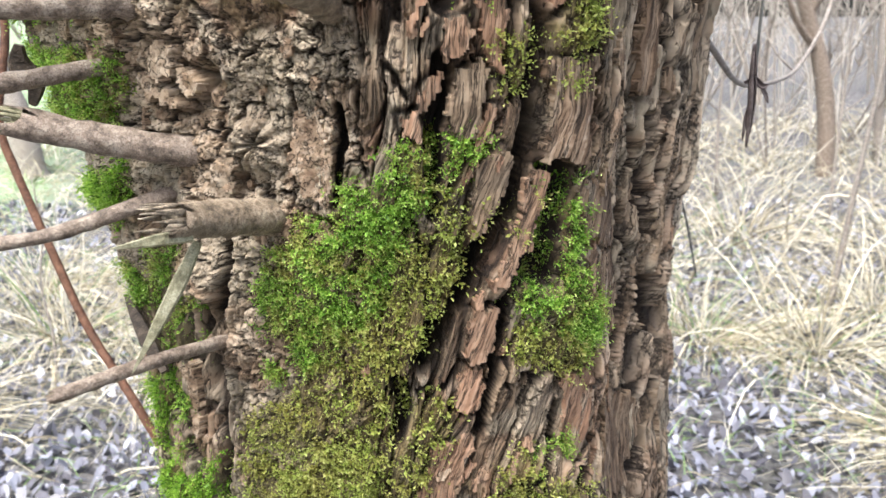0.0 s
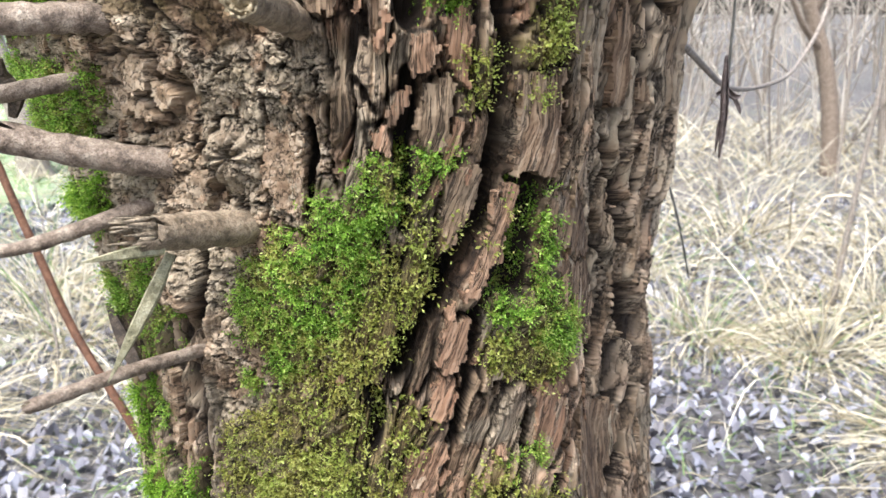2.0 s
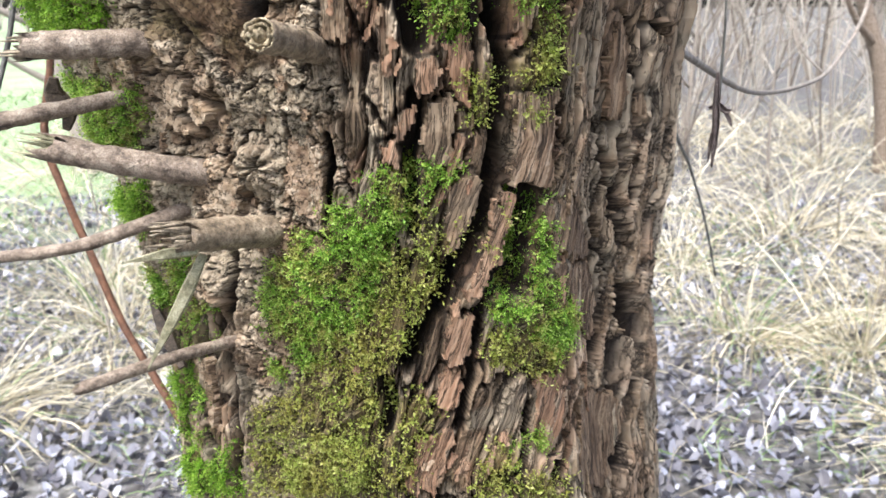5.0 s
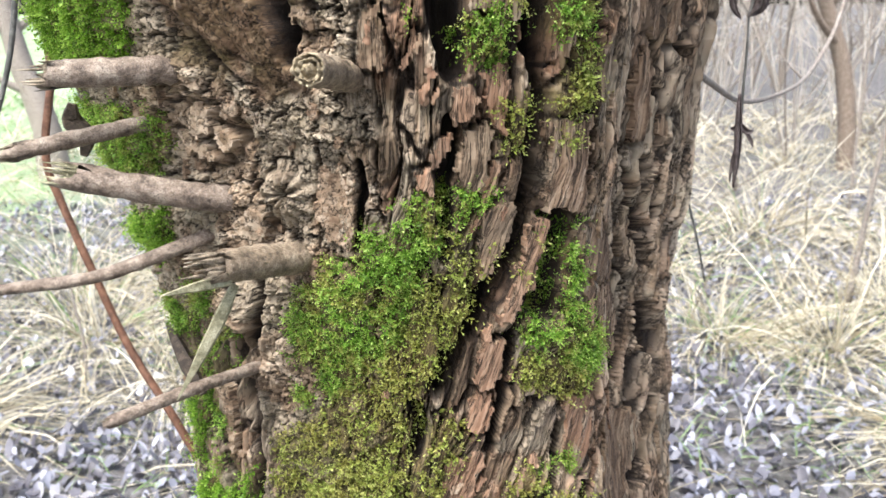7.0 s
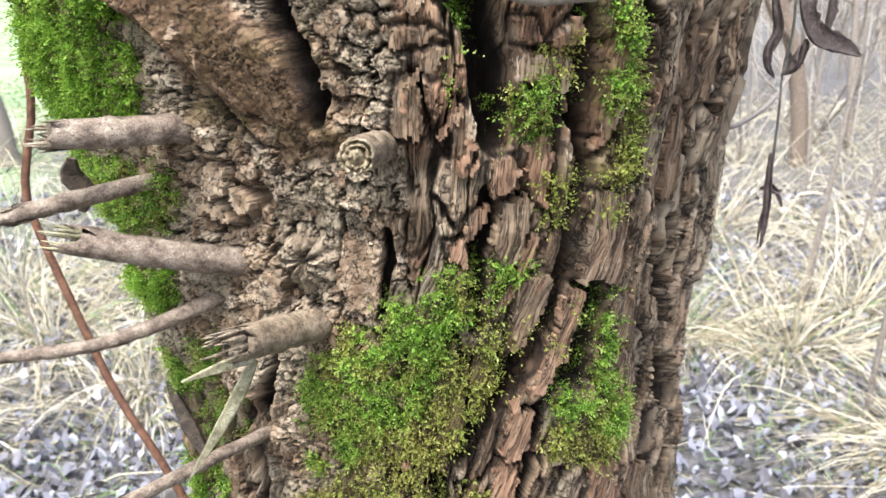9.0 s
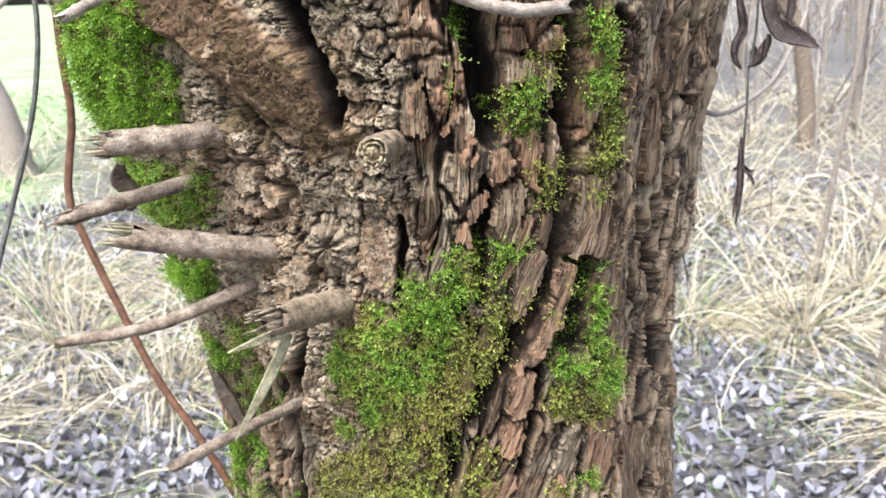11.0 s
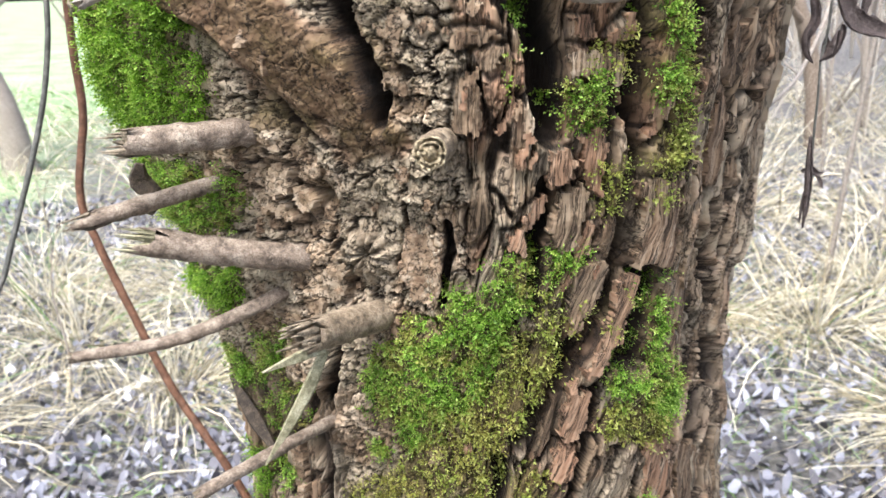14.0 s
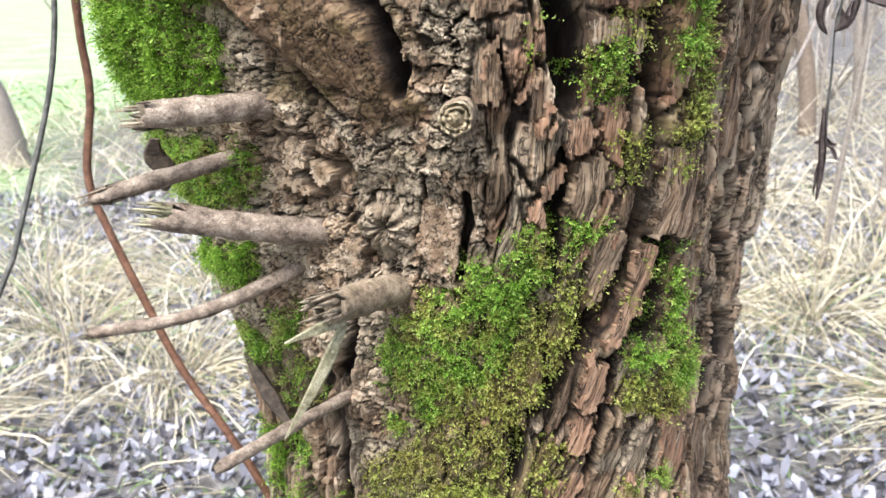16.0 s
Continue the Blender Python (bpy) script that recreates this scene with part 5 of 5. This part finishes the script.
for number, (x, y, blades, high, spread, lean, green) in enumerate((
        (1.26, 3.94, 520, 0.62, 0.16, (0.2, -0.3), 0.10), (1.72, 3.75, 520, 0.70, 0.18, (0, -0.4), 0.04), (2.25, 4.3, 420, 0.7, 0.2, (-0.2, -0.3), 0.02),
        (1.75, 2.75, 520, 0.60, 0.14, (-0.9, -0.1), 0.02), (1.15, 5.0, 420, 0.7, 0.25, (0, -0.3), 0.15), (2.9, 5.2, 420, 0.8, 0.3, (-0.3, -0.3), 0.02),
        (2.1, 5.9, 420, 0.8, 0.3, (0, -0.2), 0.05), (-1.10, 3.35, 520, 0.62, 0.20, (0.5, -0.3), 0.03), (-1.75, 3.9, 520, 0.65, 0.25, (0.3, -0.3), 0.08),
        (-2.2, 4.6, 480, 0.7, 0.3, (0.3, -0.2), 0.1), (-1.3, 4.6, 480, 0.7, 0.3, (0, -0.3), 0.04), (-2.0, 3.0, 420, 0.6, 0.2, (0.5, 0), 0.05),
        (-0.4, 4.4, 350, 0.7, 0.3, (0, -0.3), 0.05), (0.5, 4.8, 350, 0.7, 0.3, (0, -0.3), 0.05), (3.3, 4.2, 380, 0.7, 0.25, (-0.5, 0), 0.03))):
    tussock(x, y, blades, high, spread, 300 + number, lean, green)


def loose_grass(count, seed, box, mat_, name, label, high, low=0.3, up=(0.0, 0.7), wide=(0.0009, 0.0030)):
    local = np.random.default_rng(seed)
    soup = Soup()
    xs, ys = local.uniform(box[0], box[1], count), local.uniform(box[2], box[3], count)
    thick, zs = fbm(xs * 0.9 + 11, ys * 0.9 + 7, 5, 2), ground_height(xs, ys)
    for x, y, z in zip(xs[thick >= low], ys[thick >= low], zs[thick >= low]):
        ang = local.random() * 6.28
        blade(soup, (x, y, z + 0.01), (math.cos(ang), math.sin(ang), local.uniform(*up)), high * local.uniform(0.4, 1.3),
              local.uniform(*wide) * (1 + max(0, y - 5) * 0.15), local.uniform(0.3, 1.6), local, 4, float(np.clip(local.normal(0.55, 0.28), 0, 1)))
    tagged(soup.make(name, mat_), label, "grass", kind="stuff")


loose_grass(3400, 5, (-4, 4.5, 1.6, 6.0), STRAW, "dry_grass", "loose bleached dry grass stems lying on the litter", 0.38, 0.42)
loose_grass(4500, 6, (-5.5, 8, 5.2, 12), STRAW, "dry_grass", "standing dry bleached grass under the thicket", 0.75, 0.30, (0.6, 1.6), (0.002, 0.004))
loose_grass(7000, 7, (-3.5, 4, 1.8, 6.5), GRASS, "green_grass", "sparse fresh green grass shoots in the litter", 0.13, 0.5, (0.5, 1.5))
loose_grass(5000, 8, (-14, -1.5, 5.5, 16), GRASS, "green_grass", "short green meadow grass", 0.16, 0.2, (0.6, 1.6), (0.003, 0.006))


# ---- saplings, thicket and far trees ----
def woody(points, r0, r1, parent, name="stem", mat_=None, sides=7, n=16, seed=2, label=""):
    return tube_part(name, curve(points, n), np.linspace(r0, r1, n), mat_ or SAPLING, parent, label, sides, 0.05, seed)


def sapling(x, y, high, r, seed, twigs=7, label="thin bare grey sapling standing in dry grass"):
    local = np.random.default_rng(seed)
    z0 = float(ground_height(np.array(x), np.array(y))) - 0.03
    ob = thing("sapling", label, "sapling", "bare saplings")
    lean = local.normal(0, 0.05, 2)
    pts = [(x + lean[0] * k * high / 3 + local.normal(0, 0.012), y + lean[1] * k * high / 3, z0 + high * k / 4) for k in range(5)]
    woody(pts, r, r * 0.35, ob, seed=seed)
    c = curve(pts, 20)
    for k in range(twigs):
        p = c[local.integers(5, 19)]
        ang, ln = local.random() * 6.28, local.uniform(0.25, 0.7)
        d = np.array([math.cos(ang), math.sin(ang), local.uniform(0.3, 1.0)])
        woody([p, p + d * ln * 0.5 + local.normal(0, 0.03, 3), p + d * ln + local.normal(0, 0.05, 3)], r * 0.35, r * 0.12, ob, "twig", sides=5, n=8, seed=seed + k)


for number, (x, y, high, r, twigs) in enumerate(((1.98, 4.26, 2.9, 0.017, 3), (4.6, 9.2, 3.6, 0.05, 8), (2.9, 6.4, 2.6, 0.014, 6), (3.8, 6.1, 2.4, 0.012, 6),
                                               (2.3, 7.3, 2.8, 0.016, 7), (5.2, 8.0, 3.0, 0.03, 8), (1.9, 8.6, 3.0, 0.03, 8), (-1.62, 3.35, 0.95, 0.006, 1), (2.6, 5.0, 1.9, 0.009, 5), (3.0, 5.6, 2.0, 0.010, 6))):
    sapling(x, y, high, r, 500 + number, twigs)

leaning = thing("tree", "leaning olive-brown young tree trunk in the thicket", "tree")
woody([(3.62, 8.2, -0.06), (3.58, 8.2, 0.5), (3.47, 8.2, 1.05), (3.30, 8.2, 1.5), (3.08, 8.2, 2.2), (2.95, 8.2, 3.6)], 0.085, 0.06, leaning, "trunk", TWIG, 12, 24)
woody([(3.30, 8.2, 1.5), (3.5, 8.1, 1.9), (3.9, 8.0, 2.6)], 0.05, 0.02, leaning, "limb", TWIG, 8, 12)
woody([(3.45, 8.2, 1.15), (3.1, 8.0, 1.5), (2.8, 7.9, 2.2)], 0.04, 0.012, leaning, "limb", TWIG, 8, 12)
reed = thing("bent_reed", "pale dry reed stem snapped over near its top", "reed")
woody([(1.62, 4.35, 0.0), (1.70, 4.30, 0.25), (1.80, 4.25, 0.48), (1.87, 4.22, 0.635)], 0.007, 0.006, reed, "stem", REED, 7, 12)
woody([(1.87, 4.22, 0.635), (1.93, 4.21, 0.645), (1.985, 4.20, 0.64)], 0.007, 0.006, reed, "tip", REED, 7, 6)
arching = thing("shrub_branch", "thin pale arching bare branch behind the trunk", "branch")
woody([(0.15, 0.68, 1.53), (0.229, 0.79, 1.481), (0.43, 1.28, 1.403), (0.64, 1.70, 1.378), (0.81, 2.03, 1.388), (0.95, 2.246, 1.489), (0.99, 2.30, 1.62), (1.0, 2.32, 1.9), (1.1, 2.4, 2.4)], 0.003, 0.0065, arching, "twig", n=40)
woody([(0.76, 1.94, 1.384), (0.72, 1.96, 1.43), (0.70, 2.0, 1.50)], 0.003, 0.0015, arching, "twig", n=8)
woody([(1.1, 2.4, 2.4), (1.5, 2.6, 1.5), (1.6, 2.8, 0.8), (1.62, 2.9, -0.05)], 0.007, 0.012, arching, "stem", n=24)
hanging = thing("hanging_twig", "thin dark twig hanging down behind the trunk", "twig")
woody([(0.10, 1.30, 2.6), (0.24, 1.43, 1.75), (0.338, 1.45, 1.366), (0.380, 1.45, 1.263), (0.412, 1.45, 1.168), (0.437, 1.45, 1.067)], 0.004, 0.0016, hanging, "twig", DARKVINE, 6, 24)


def thicket(count, seed, box, high, r, name, label):
    """Far bare shrubs, too many to tell apart."""
    local = np.random.default_rng(seed)
    soup = Soup()
    for k in range(count):
        x, y = local.uniform(box[0], box[1]), local.uniform(box[2], box[3])
        z0 = float(ground_height(np.array(x), np.array(y)))
        root = np.array([x, y, z0])
        for s in range(local.integers(3, 6)):
            d = np.array([local.normal(0, 0.3), local.normal(0, 0.3), 1.0])
            ln = high * local.uniform(0.6, 1.2)
            pts = curve([root, root + d * ln * 0.5 + local.normal(0, 0.1, 3), root + d * ln + np.array([d[0], d[1], -0.2]) * ln * 0.3], 7)
            tone = local.random()
            v, f = tube(pts, np.linspace(r, r * 0.3, 7) * local.uniform(0.6, 1.3), 4, 0, 0, False)
            soup.add(v, f, tone)
            for t in range(6):
                p = pts[local.integers(2, 7)]
                e = unit(d + local.normal(0, 0.8, 3)) * ln * local.uniform(0.2, 0.45)
                v, f = tube([p, p + e * 0.5 + local.normal(0, 0.03, 3), p + e], [r * 0.4, r * 0.3, r * 0.15], 3, 0, 0, False)
                soup.add(v, f, tone)
    tagged(soup.make(name, THICKET), label, "thicket", kind="stuff")


THICKET = tone_material("bare_twigs", [(0.0, (0.14, 0.115, 0.095)), (0.5, (0.30, 0.26, 0.22)), (1.0, (0.50, 0.46, 0.40))], 0.8, 0.2)
thicket(70, 9, (1.5, 12, 8, 14), 2.2, 0.010, "thicket", "tangle of bare grey-brown shrubs behind the dry grass")
thicket(120, 10, (2, 34, 14, 32), 4.5, 0.03, "thicket", "far bare woodland edge")
thicket(60, 12, (-60, 5, 45, 70), 7, 0.06, "thicket", "far bare hedge beyond the meadow")


def far_tree(x, y, high, r, seed, label):
    local = np.random.default_rng(seed)
    z0 = float(ground_height(np.array(x), np.array(y))) - 0.05
    ob = thing("tree", label, "tree")
    pts = [(x - 0.25, y, z0), (x - 0.3, y, z0 + high * 0.1), (x - 0.55, y, z0 + high * 0.3), (x - 0.9, y, z0 + high)]
    c = curve(pts, 24)
    radii = np.linspace(r, r * 0.3, 24)
    radii[0] *= 1.35
    v, f = tube(c, radii, 14, 0.05, seed)
    mesh_object("trunk", v, f, SAPLING, ob)
    for k in range(9):
        p = c[local.integers(10, 24)]
        ang = local.random() * 6.28
        d = np.array([math.cos(ang), math.sin(ang), 0.7]) * local.uniform(0.8, 1.8)
        woody([p, p + d * 0.5 + local.normal(0, 0.1, 3), p + d], r * 0.25, r * 0.05, ob, "limb", n=10, seed=seed + k)


far_tree(-3.75, 8.38, 6.0, 0.17, 31, "pale grey tree trunk standing in the meadow")
